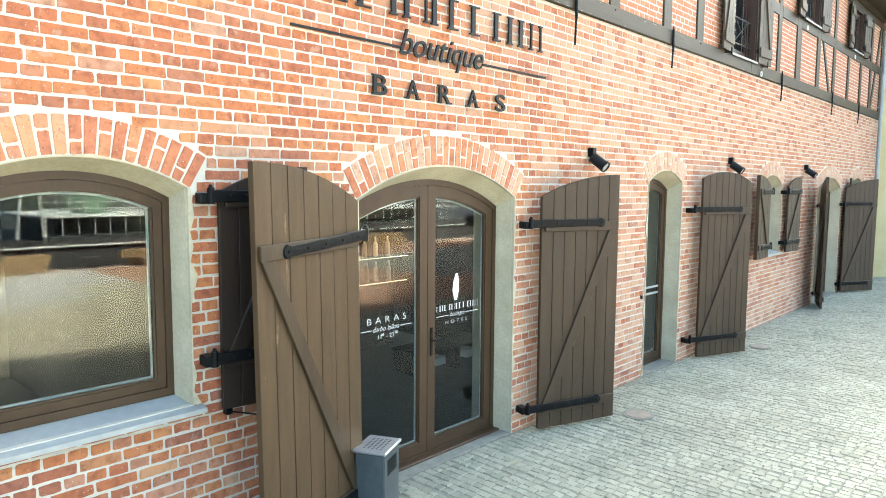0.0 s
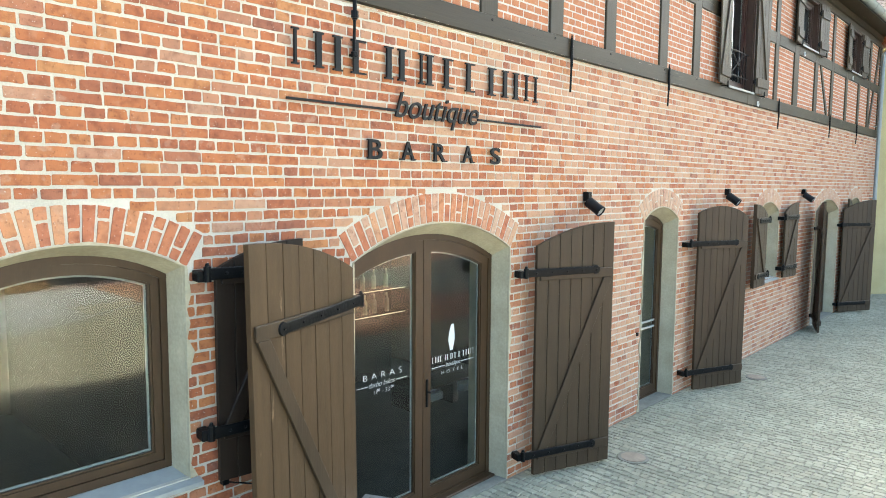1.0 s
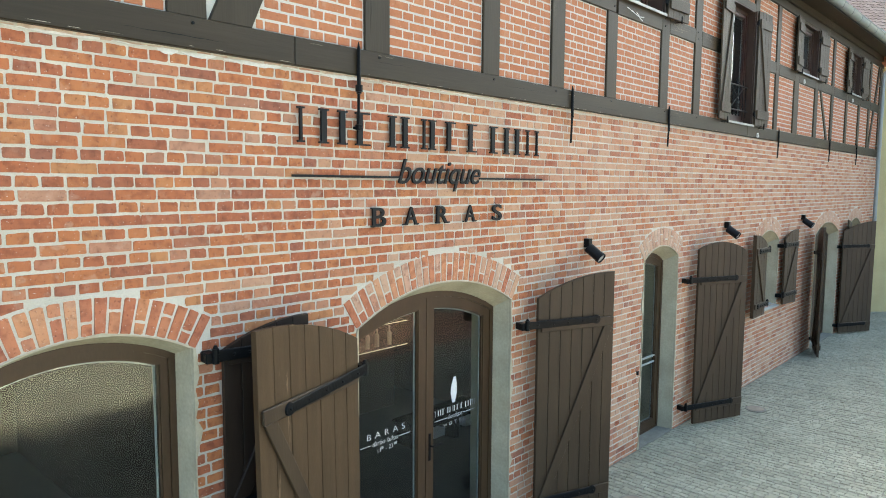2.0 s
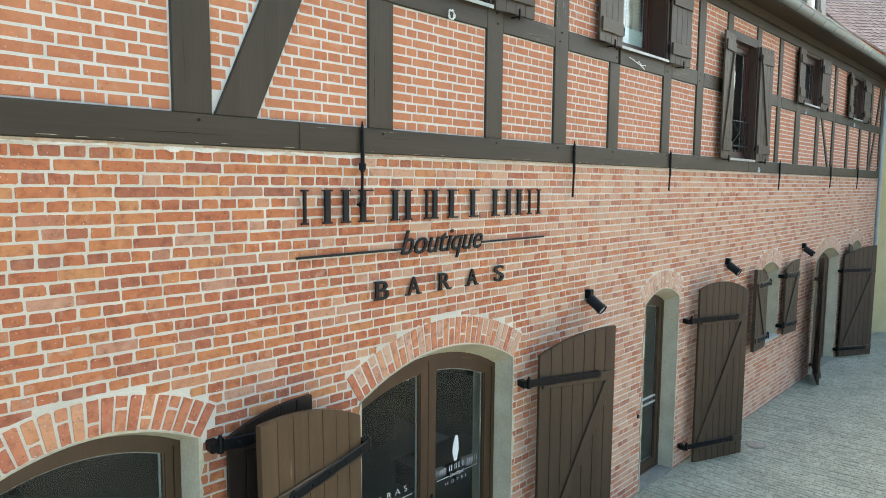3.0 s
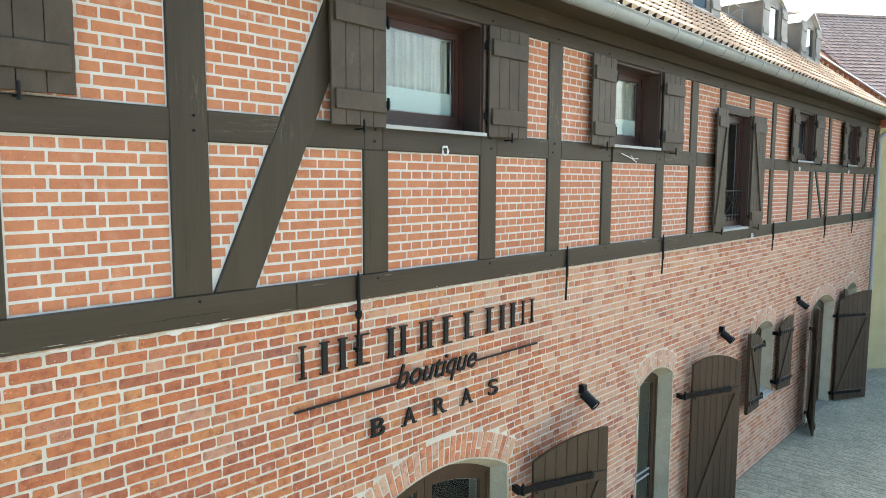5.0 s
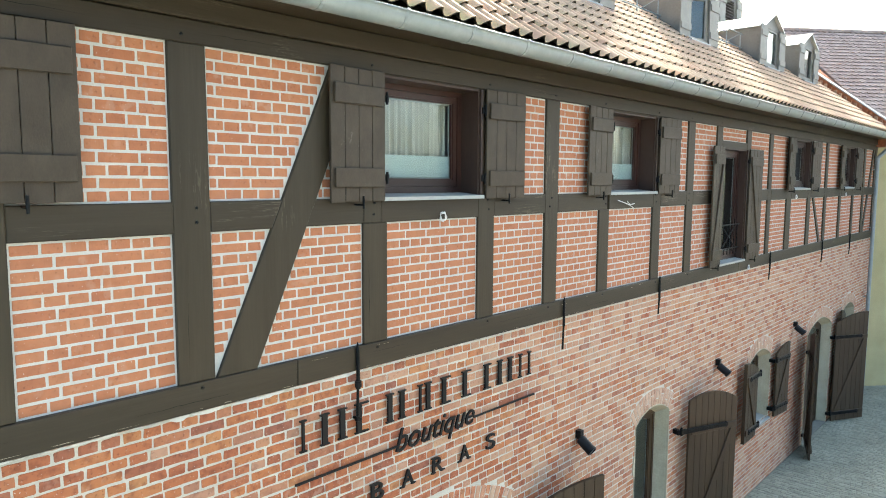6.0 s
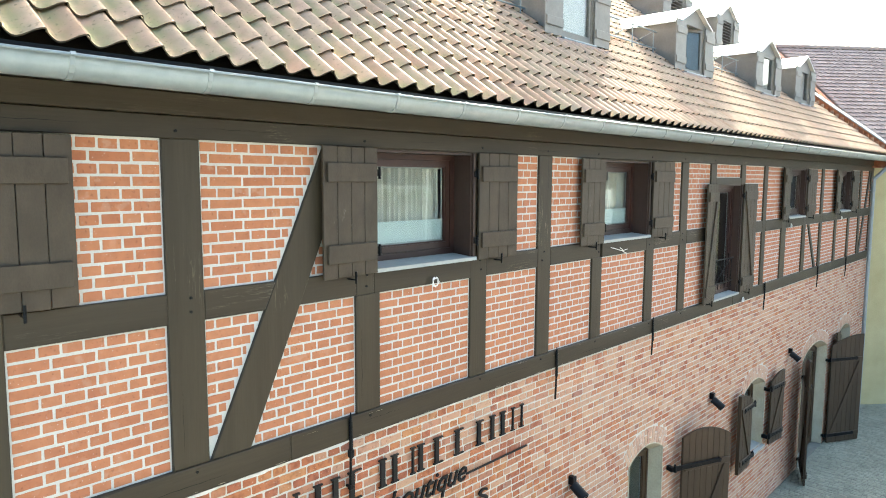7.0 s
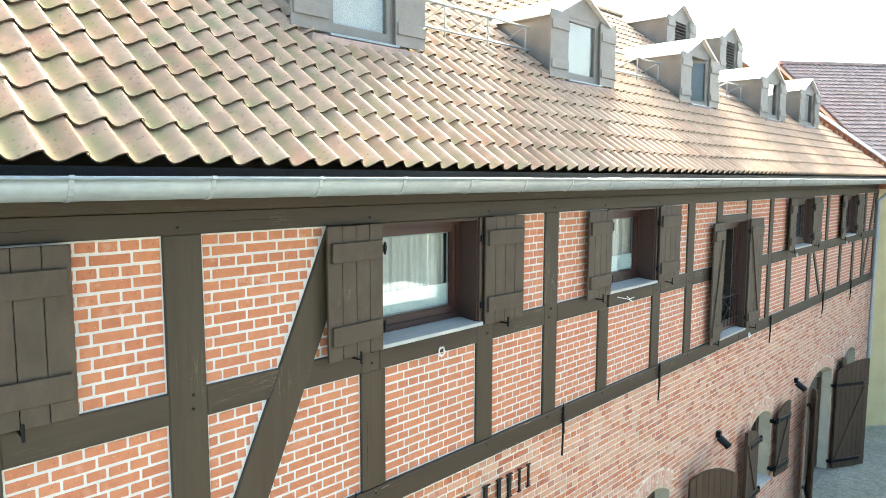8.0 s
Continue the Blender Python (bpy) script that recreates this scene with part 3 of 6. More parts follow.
PANELS += [((a, b), (a, b), Z_BEAM, Z_RAIL0, 0) for a, b in ((9.06, 9.90), (10.13, 10.98), (12.50, 13.48), (13.67, 14.61), (14.90, 16.03), (17.52, 18.64), (18.82, 19.90), (20.08, 21.0))]
PANELS += [((a, b), (a, b), Z_RAIL1, Z_PLATE, 0) for a, b in ((9.06, 9.90), (10.13, 10.98), (12.50, 13.48), (13.67, 14.61), (17.52, 18.64), (20.08, 21.0))]

# ---- roof ----
ROOF_M, EAVE_Y, EAVE_Z = 0.77, -0.42, 7.272
RIDGE_Y = 4.75
PITCH = math.atan(ROOF_M)
RIDGE_Z = EAVE_Z + ROOF_M * (RIDGE_Y - EAVE_Y)


def roof_at(y):
    return EAVE_Z + ROOF_M * (y - EAVE_Y)


bm = bmesh.new()
sl = [(EAVE_Y + 0.03, roof_at(EAVE_Y + 0.03) - 0.05), (RIDGE_Y, RIDGE_Z - 0.05), (2 * RIDGE_Y + 0.4, roof_at(EAVE_Y) - 0.05), (2 * RIDGE_Y + 0.4, roof_at(EAVE_Y) - 0.17), (RIDGE_Y, RIDGE_Z - 0.17), (EAVE_Y + 0.03, roof_at(EAVE_Y + 0.03) - 0.12)]
for q in ((0, 1, 4, 5), (1, 2, 3, 4)):
    a = [bm.verts.new((X0 - 0.2, sl[i][0], sl[i][1])) for i in q]
    b = [bm.verts.new((X1, sl[i][0], sl[i][1])) for i in q]
    bm.faces.new(a), bm.faces.new(b[::-1])
    for i in range(4):
        bm.faces.new((a[i], b[i], b[(i + 1) % 4], a[(i + 1) % 4]))
bmesh.ops.recalc_face_normals(bm, faces=bm.faces)
roof = tagged(part("roof", bm, M_TIMBER), "pitched roof of mossy orange clay pantiles", "roof", kind="structure")
bm = boxed(X0, X1, -0.40, 0.0, 7.142, 7.165)
part("soffit", bm, M_TIMBER, roof)
part("fascia_board", boxed(X0, X1, -0.425, -0.40, 7.13, 7.265, 0.003), M_GREY, roof)
RE = random.Random(19)
hem, x = [(X0, 7.268)], X0
while x < X1 - 0.2:
    step = RE.uniform(0.05, 0.13)
    hem += [(x + step * f, 7.196 + RE.uniform(-0.006, 0.004) - d) for f, d in ((0.05, 0.0), (0.3, 0.012), (0.7, 0.013))]
    x += step
part("eave_sheet", prismed(hem + [(X1, 7.195), (X1, 7.268)], -0.434, -0.428), M_IRON, roof, "black ragged eave sheet")

# ---- ground ----
GX, GY = (-7.5, 30.0), (-13.2, 0.0)
ground = tagged(part("ground", boxed(-400, 400, -400, 400, -0.6, -0.03), M_ASPHALT), "grey paved ground", "ground", kind="structure")
pavement = tagged(part("pavement", boxed(GX[0], GX[1], GY[0], 0.3, -0.03, -0.0095), M_JOINT), "old granite sett paving in front of the wall", "pavement", kind="structure")


def strip(near, far, z0, z1):
    """A slab between two lines of (x, y) points."""
    bm = bmesh.new()
    rows = [[bm.verts.new((p[0], p[1], z)) for p, z in ((a, z1), (b, z1), (b, z0), (a, z0))] for a, b in zip(near, far)]
    for r, q in zip(rows, rows[1:]):
        for k in range(4):
            bm.faces.new((r[k], r[(k + 1) % 4], q[(k + 1) % 4], q[k]))
    bm.faces.new(rows[0]), bm.faces.new(rows[-1][::-1])
    bmesh.ops.recalc_face_normals(bm, faces=bm.faces)
    return bm


KERB = ((-60, -7.5), (-4, -8.2), (4, -10.65), (7.7, -12.7), (15, -13.4), (22, -14.2), (60, -16.0))
for pts, mat, label in ((KERB[:4], M_QUAY, "pale concrete quay road"), (KERB[3:], M_SAND_SETT, "red-brown paved road along the quay")):
    tagged(part("road", strip(pts, [(x, -16.42) for x, y in pts], -0.025, -0.004), mat), label, "road", kind="structure")
tagged(part("kerb", strip([(x, y + 0.14) for x, y in KERB], KERB, -0.025, 0.02), M_SPACER), "low pale kerb between setts and road", "kerb", kind="structure")
tagged(part("quay", boxed(-60, 60, -17.4, -16.42, -0.03, -0.004), surface("pink_quay_stone", (0.30, 0.22, 0.19), (0.40, 0.30, 0.26), 1, 0.9, 10, 0.3)), "pinkish stone quay edge", "quay", kind="structure")

# ---- interior shells ----
inner = bmesh.new()
box(inner, X0, X1, 0.5, 0.52, 3.3, 4.4)
box(inner, X0, X1, 6.0, 6.1, -0.1, 4.4)
box(inner, X0, X0 + 0.1, 0.52, 6.0, -0.1, 4.4)
box(inner, X1 - 0.1, X1, 0.52, 6.0, -0.1, 4.4)
box(inner, 2.75, 2.85, 0.52, 6.0, -0.1, 4.4)
box(inner, 8.3, 8.4, 0.52, 6.0, -0.1, 4.4)
box(inner, 11.0, 11.1, 0.52, 6.0, -0.1, 4.4)
box(inner, 15.5, 15.6, 0.52, 6.0, -0.1, 4.4)
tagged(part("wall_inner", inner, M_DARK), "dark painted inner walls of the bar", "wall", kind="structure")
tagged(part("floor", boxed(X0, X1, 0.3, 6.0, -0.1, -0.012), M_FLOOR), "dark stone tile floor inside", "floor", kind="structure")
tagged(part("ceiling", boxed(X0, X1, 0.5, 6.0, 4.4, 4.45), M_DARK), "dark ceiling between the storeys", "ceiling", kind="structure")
up = bmesh.new()
box(up, X0, X1, 3.2, 3.3, 4.45, 7.14)
for x in (3.0, 6.4, 10.0, 13.5, 17.0, 20.5):
    box(up, x, x + 0.1, 0.32, 3.2, 4.45, 7.14)
tagged(part("wall_inner", up, surface("pale_room_paint", (0.42, 0.38, 0.33), (0.5, 0.46, 0.4), 2, 0.9, 20, 0.1)), "pale painted partition walls of the rooms upstairs", "wall", kind="structure")
tagged(part("ceiling", boxed(X0, X1, 0.32, 3.2, 7.14, 7.2), M_PLASTER), "plain ceiling upstairs", "ceiling", kind="structure")
back = bmesh.new()
box(back, X0, X1, 9.0, 9.3, -0.1, 7.1)
box(back, X0 - 0.02, X0, 0.0, 9.3, -0.1, 7.1)
box(back, X1, X1 + 0.02, 0.5, 9.3, -0.1, 7.1)
tagged(part("wall_rear", back, M_PLASTER), "plain rear and end walls", "wall", kind="structure")


# ---- openings below ----
M_STEP = surface("grey_step_stone", (0.15, 0.15, 0.125), (0.23, 0.228, 0.195), 7, 0.85, 40, 0.8)


def reveal(name, key, drop=0.115):
    xc, h, z0, zs, za, ex = OPENINGS[key]
    top = ARCS[key]
    e = empty(name, pose(0, 0, 0), "arched opening with cream plastered reveal and brown frame", name.split("_")[0], kind="structure")
    o = outline(xc - h, xc + h, z0, top, 16)
    i = outline(xc - h + 0.028, xc + h - 0.028, z0 + 0.001, lambda x: top(x) - drop, 16)
    # the soffit and jambs splay from the arris to the frame
    arris = outline(xc - h + 0.007, xc + h - 0.007, z0 + 0.001, lambda x: top(x) - 0.007, 16)
    rv = bmesh.new()
    rings = [[rv.verts.new((x, y, z)) for x, z in line] for line, y in ((o, 0.022), (arris, 0.022), (i, 0.197), (i, 0.5), (o, 0.5))]
    for p, q in zip(rings, rings[1:] + rings[:1]):
        for k in range(len(p) - 1):
            rv.faces.new((p[k], p[k + 1], q[k + 1], q[k]))
    bmesh.ops.recalc_face_normals(rv, faces=rv.faces)
    part("reveal", rv, M_PLASTER, e, "cream plaster reveal with chipped edge")
    # ragged plaster edge over the brick arris
    n = max(4, int((zs - z0) / 0.09))
    line = [(xc - h, z0 + (zs - z0) * k / n) for k in range(n)] + [(xc - h + 2 * h * k / 18, top(xc - h + 2 * h * k / 18)) for k in range(19)]
    line += [(xc + h, z0 + (zs - z0) * k / n) for k in range(n - 1, -1, -1)]
    out = []
    for k, (x, z) in enumerate(line):
        d = RB.choice((0.002, 0.004, 0.008, 0.014, 0.024, 0.034, 0.05)) * (1.0 if z < zs else 0.35)
        v = Vector((x - xc, z - zs if z > zs else 0.0)).normalized() if z > zs else Vector((1.0 if x > xc else -1.0, 0.0))
        out.append((x + v.x * d, z + (v.y * d if z > zs else 0.0)))
    line = [(xc + (x - xc) * (1 - 0.005 / h), z - (0.005 if z > zs else 0.0)) for x, z in line]
    part("plaster_edge", ringed(out, line, -0.0125, 0.0212, foot=False), M_PLASTER, e, "ragged cream plaster edge")
    if z0 < 0.1:
        part("doorstep", boxed(xc - h + 0.001, xc + h - 0.001, -0.012, 0.24, -0.02, 0.007, 0.004), M_STEP, e, "grey stone doorstep")
    return e, xc, h - 0.028, z0, lambda x: top(x) - drop


def sash(e, x0, x1, z0, top, y, stile, foot, name="sash", n=10, bar=None, glass=None, mat=None):
    """A glazed frame: frame, pale spacer and pane."""
    o, i = outline(x0, x1, z0, top, n), outline(x0 + stile, x1 - stile, z0 + foot, lambda x: top(x) - stile, n)
    mat = mat or M_FRAME
    s = part(name, ringed(o, i, y, y + 0.06), mat, e)
    bead = outline(x0 + stile + 0.014, x1 - stile - 0.014, z0 + foot + 0.014, lambda x: top(x) - stile - 0.014, n)
    part("glazing_bead", ringed(i, bead, y + 0.012, y + 0.03), mat, s)
    sp = outline(x0 + stile + 0.028, x1 - stile - 0.028, z0 + foot + 0.028, lambda x: top(x) - stile - 0.028, n)
    part("spacer", ringed(bead, sp, y + 0.036, y + 0.046), M_SPACER, s, "pale glazing spacer strip")
    g = part("pane", prismed(bead, y + 0.030, y + 0.034), glass or M_GLASS, s)
    g.visible_shadow = False
    if bar:
        for dz in (-0.045, 0.045):
            part("glazing_bar", boxed(x0 + stile, x1 - stile, y + 0.005, y + 0.028, bar + dz - 0.014, bar + dz + 0.014, 0.004), M_SPACER, s, "pale horizontal bar")
    return s


M_SILL = surface("pale_sill_sheet", (0.31, 0.322, 0.30), (0.37, 0.382, 0.355), 1.6, 0.5, 14, 0.05)


def sheet_sill(e, x0, x1, z, y0=-0.055, y1=0.21, fall=0.05, mat=None):
    bm = bmesh.new()
    sec = [(y1, z), (y0, z - fall), (y0, z - fall - 0.032), (y0 + 0.006, z - fall - 0.032), (y0 + 0.006, z - fall - 0.006), (y1, z - 0.006)]
    a = [bm.verts.new((x0, y, q)) for y, q in sec]
    b = [bm.verts.new((x1, y, q)) for y, q in sec]
    bm.faces.new(a), bm.faces.new(b[::-1])
    for i in range(6):
        bm.faces.new((a[i], b[i], b[(i + 1) % 6], a[(i + 1) % 6]))
    bmesh.ops.recalc_face_normals(bm, faces=bm.faces)
    part("sill", bm, mat or M_SILL, e, "pale grey sheet metal sill")


e, xc, h, z0, top = reveal("window_1", "window_a", 0.08)
o = outline(xc - h, xc + h, z0 + 0.03, top, 14)
i = outline(xc - h + 0.045, xc + h - 0.045, z0 + 0.085, lambda x: top(x) - 0.05, 14)
part("window_frame", ringed(o, i, 0.20, 0.28), M_FRAME, e)
sash(e, xc - h + 0.047, xc + h - 0.047, z0 + 0.087, lambda x: top(x) - 0.052, 0.215, 0.055, 0.055, n=14)
sheet_sill(e, xc - h - 0.06, xc + h + 0.09, z0 + 0.028, y0=-0.065, y1=0.2)

e, xc, h, z0, top = reveal("door_1", "door_bar")
o = outline(xc - h, xc + h, 0.012, top, 16)
i = outline(xc - h + 0.05, xc + h - 0.05, 0.045, lambda x: top(x) - 0.055, 16)
part("door_frame", ringed(o, i, 0.205, 0.285), M_FRAME, e)
for sgn in (-1, 1):
    a, b = (xc - h + 0.052, xc - 0.004) if sgn < 0 else (xc + 0.004, xc + h - 0.052)
    leaf = sash(e, a, b, 0.047, lambda x: top(x) - 0.057, 0.215, 0.098, 0.10, "door_leaf")
    if sgn > 0:
        part("door_handle", rod(rod(boxed(a + 0.03, a + 0.06, 0.203, 0.215, 0.95, 1.22, 0.004), (a + 0.045, 0.21, 1.10), (a + 0.045, 0.165, 1.10), 0.009), (a + 0.045, 0.168, 1.10), (a + 0.17, 0.168, 1.10), 0.009), M_IRON, leaf, "dark lever handle")
part("threshold", boxed(xc - h, xc + h, 0.12, 0.30, -0.01, 0.028, 0.006), M_FRAME, e)


def leaf_door(name, key, split, bar=None):
    e, xc, h, z0, top = reveal(name, key)
    o = outline(xc - h, xc + h, z0 + 0.012, top, 12)
    i = outline(xc - h + 0.05, xc + h - 0.05, z0 + 0.05, lambda x: top(x) - 0.055, 12)
    part("frame", ringed(o, i, 0.205, 0.285), M_FRAME, e)
    spans = [(xc - h + 0.052, xc + h - 0.052)] if not split else [(xc - h + 0.052, xc - 0.004), (xc + 0.004, xc + h - 0.052)]
    for a, b in spans:
        sash(e, a, b, z0 + 0.052, lambda x: top(x) - 0.057, 0.215, 0.085, 0.1, "door_leaf" if z0 < 0.1 else "sash", bar=bar)
    return e, xc, h


leaf_door("door_2", "door_narrow", False, bar=1.07)
e, xc, h = leaf_door("window_2", "window_small", False)
sheet_sill(e, xc - h - 0.06, xc + h + 0.06, 1.355, y0=-0.06, y1=0.2)
leaf_door("door_3", "door_wide", True)
leaf_door("door_4", "door_end", False)


# ---- arches: each voussoir a brick ----
def voussoirs():
    for key, (xc, h, z0, zs, za, ex) in OPENINGS.items():
        a = ARCS[key]
        half = math.asin((h + 0.015) / a.r)
        n = int(2 * half * (a.r + ex / 2) / 0.080)
        ringthing = part("arch_mortar", prismed([(xc + math.sin(-half + 2 * half * k / 14) * r, a.cz + math.cos(-half + 2 * half * k / 14) * r) for r, ks in ((a.r + 0.002, range(15)), (a.r + ex + 0.012, range(14, -1, -1))) for k in ks], -0.002, 0.0089), M_MORTAR, wall_lower)
        for k in range(n):
            t = -half + 2 * half * (k + 0.5) / n
            cuts = [(0, 1)] if (k % 2 == 0) else ([(0, 0.36), (0.36, 1)] if k % 4 == 1 else [(0, 0.62), (0.62, 1)])
            for c0, c1 in cuts:
                r0, r1 = a.r + ex * c0 + 0.006, a.r + ex * c1 - 0.006
                w = 2 * half * (r0 + r1) / 2 / n - 0.013
                v, fc = brick_shape(w, r1 - r0, RB)
                taper = (r1 - r0) / ((r0 + r1) / 2) * 0.5
                v = [(x * (1 + taper * 2 * z / (r1 - r0)), y, z) for x, y, z in v]
                me = bpy.data.meshes.new("brick")
                me.from_pydata(v, [], fc)
                me.materials.append(M_ARCH_PALE if xc > 8 or (xc > 4 and RB.random() < 0.35) else M_ARCH)
                ob = new("brick", me)
                rm = (r0 + r1) / 2
                ob.matrix_basis = pose(xc + math.sin(t) * rm, -0.0065 + RB.uniform(-0.002, 0.002), a.cz + math.cos(t) * rm, 0, math.degrees(t), 0)
                ob.parent = ringthing


# ---- shutters ----
def strap(parent, s, z, length, t):
    """A hammered strap with a round end, five bolts, and its pintle in the wall."""
    rnd = random.Random(int(abs(z) * 1000 + length * 77))
    bm = bmesh.new()
    n, hw, y1 = 14, 0.041, -t - 0.0255
    rows = []
    for k in range(n + 1):
        x = -0.05 + (length + 0.05) * k / n
        w = hw * (1.0 - 0.16 * k / n) + rnd.uniform(-0.0022, 0.0022)
        y = y1 - 0.011 + rnd.uniform(-0.0012, 0.0012)
        rows.append([bm.verts.new((s * x, q, zz)) for q, zz in ((y1, z - w), (y + 0.004, z - w), (y, z - w + 0.006), (y - 0.001, z + rnd.uniform(-0.006, 0.006)), (y, z + w - 0.006), (y + 0.004, z + w), (y1, z + w))])
    for a, b in zip(rows, rows[1:]):
        for k in range(6):
            bm.faces.new((a[k], b[k], b[k + 1], a[k + 1]))
    bm.faces.new(rows[0]), bm.faces.new(rows[-1][::-1])
    bmesh.ops.recalc_face_normals(bm, faces=bm.faces)
    bmesh.ops.create_cone(bm, cap_ends=True, segments=14, radius1=0.049, radius2=0.043, depth=0.012, matrix=Matrix.Translation((s * length, -t - 0.0315, z)) @ pose(0, 0, 0, 90, 0, 0))
    st = part("hinge_strap", bm, M_IRON, parent, "black forged iron strap hinge")
    for k in range(5):
        x = s * (0.06 + (length - 0.06) * k / 4)
        b2 = bmesh.new()
        bmesh.ops.create_icosphere(b2, subdivisions=1, radius=0.013, matrix=Matrix.Translation((x, -t - 0.036, z)))
        part("bolt", b2, M_IRON, st)
    p = rod(bmesh.new(), (s * -0.06, -t - 0.02, z - 0.05), (s * -0.06, -t - 0.02, z + 0.05), 0.024, 10)
    rod(p, (s * -0.06, -t - 0.02, z + 0.05), (s * -0.06, -t - 0.02, z + 0.072), 0.017, 8, 0.011)
    rod(p, (s * -0.06, -t - 0.02, z - 0.02), (s * -0.075, 0.07, z - 0.02), 0.024, 8)
    box(p, min(s * -0.12, s * -0.05), max(s * -0.12, s * -0.05), -0.055, 0.07, z - 0.05, z + 0.02, 0.006)
    part("pintle", p, M_IRON, parent, "black iron wall pintle")
    return st


def shutter(hinge, angle, s, w, z0, top, boards, rails, straps, brace=True, label="", t=0.042, strap_len=0.76, wide=0.1, sag=0.0, paint=None, both=False, off=0.0, tilt=0.0):
    """A ledged and braced board shutter; x runs from the hinge by s, the ledges are on the face."""
    m = pose(hinge[0], hinge[1], 0, 0, 0, -angle if s > 0 else angle) @ pose(0, 0, 0, 0, sag * s, 0)
    e = empty("shutter", m, label or "brown painted board shutter with black iron straps, folded open", "shutter", "shutters of the brick storey")
    paint = paint or M_SHUTTER
    trim = M_SHUTTER_SHADED if paint is M_SHUTTER_SHADED else M_SHUTTER
    rnd = random.Random(int(hinge[0] * 100))
    bw = (w - off) / boards
    for k in range(boards):
        a, b = off + k * bw + 0.0027, off + (k + 1) * bw - 0.0027
        pts = [(s * a, z0 + rnd.uniform(0, 0.006)), (s * a, top(a)), (s * (a + b) / 2, top((a + b) / 2)), (s * b, top(b)), (s * b, z0 + rnd.uniform(0, 0.006))]
        part("board", prismed(pts, -t + rnd.uniform(0, 0.002), 0.0, 0.0025), paint, e)
    for z in rails:
        a, b = (off + 0.03) * s, (w - 0.02) * s
        part("ledge", boxed(min(a, b), max(a, b), -t - 0.025, -t - 0.0005, z - wide / 2, z + wide / 2, 0.005), trim, e)
    if brace:
        zl, zh = rails[0] + wide / 2, rails[-1] - wide / 2
        bwid = 0.115
        pts = [(s * (off + 0.04), zl), (s * (off + 0.04 + bwid), zl), (s * (w - 0.03), zh), (s * (w - 0.03 - bwid), zh)]
        part("brace", prismed(pts, -t - 0.023, -t - 0.0005, 0.004), trim, e)
        if both:
            part("brace", prismed(pts, 0.0005, 0.023, 0.004), trim, e)
    for z in straps:
        st = strap(e, s, z, w * strap_len, t)
        if z > 1.0:
            st.matrix_basis = pose(0, 0, z, 0, tilt, 0) @ pose(0, 0, -z)
        if both:
            a, b = 0.03 * s, (w - 0.02) * s
            part("ledge", boxed(min(a, b), max(a, b), 0.0005, 0.025, z - wide / 2, z + wide / 2, 0.005), trim, e)
            part("hinge_strap", boxed(min(-0.04 * s, b * 0.7), max(-0.04 * s, b * 0.7), 0.0255, 0.036, z - 0.03, z + 0.03, 0.003), M_IRON, e, "black forged iron strap hinge")
    return e


def half_arch(key, w, z_drop=0.0):
    xc, h, z0, zs, za, ex = OPENINGS[key]
    a = ARCS[key]
    return lambda x: a(xc - h + h * min(x / w, 1.0)) - z_drop


def full_arch(key, w, z_drop=0.0):
    xc, h, z0, zs, za, ex = OPENINGS[key]
    a = ARCS[key]
    return lambda x: a(xc - h + 2 * h * min(x / w, 1.0)) - z_drop


shutter((3.475, -0.17), 15.0, -1, 1.09, 0.06, half_arch("door_bar", 1.09, 0.01), 7, (0.21, 2.14), (0.21, 2.17), sag=1.3, tilt=-2.6, paint=M_WORN, label="weathered brown board shutter with peeling paint beside the bar door")
shutter((5.80, -0.13), 21.0, 1, 1.075, 0.03, half_arch("door_bar", 1.08, 0.045), 7, rails=(0.25, 2.13), straps=(0.265, 2.165), off=0.085, label="brown board shutter with black straps folded open beside the bar door")
shutter((2.385, -0.06), 7.0, 1, 0.64, 1.06, half_arch("window_a", 0.64, 0.03), 5, (1.40, 2.44), (1.415, 2.465), paint=M_SHUTTER_SHADED, label="narrow brown window shutter folded back behind another shutter, its shade put into the paint")
shutter((9.90, -0.10), 22.5, 1, 1.10, 0.03, full_arch("door_narrow", 1.10, 0.0), 8, (0.29, 2.19), (0.31, 2.22), off=0.11, label="broad brown board shutter with a rounded head, folded open")
shutter((12.98, -0.13), 1.0, -1, 0.62, 1.30, half_arch("window_small", 0.62, 0.02), 4, (1.5, 2.47), (1.5, 2.47), t=0.06, label="small brown window shutter standing half open")
shutter((14.27, -0.08), 6.0, 1, 0.60, 1.30, half_arch("window_small", 0.60, 0.02), 4, (1.5, 2.47), (1.5, 2.47), label="small brown window shutter standing half open")
shutter((16.68, -0.08), 19.5, -1, 1.0, 0.03, half_arch("door_wide", 1.0, 0.02), 7, (0.23, 2.14), (0.23, 2.165), both=True, label="brown board shutter standing out from the wall")
shutter((18.82, -0.085), 30.0, 1, 1.0, 0.03, half_arch("door_wide", 1.0, 0.02), 7, (0.23, 2.14), (0.23, 2.165), label="brown board shutter folded open near the downpipe")
shutter((19.76, -0.05), 5.0, -1, 0.6, 0.05, half_arch("door_end", 0.6, 0.02), 4, (0.23, 2.14), (0.3, 2.2), label="narrow brown shutter folded back behind another shutter")


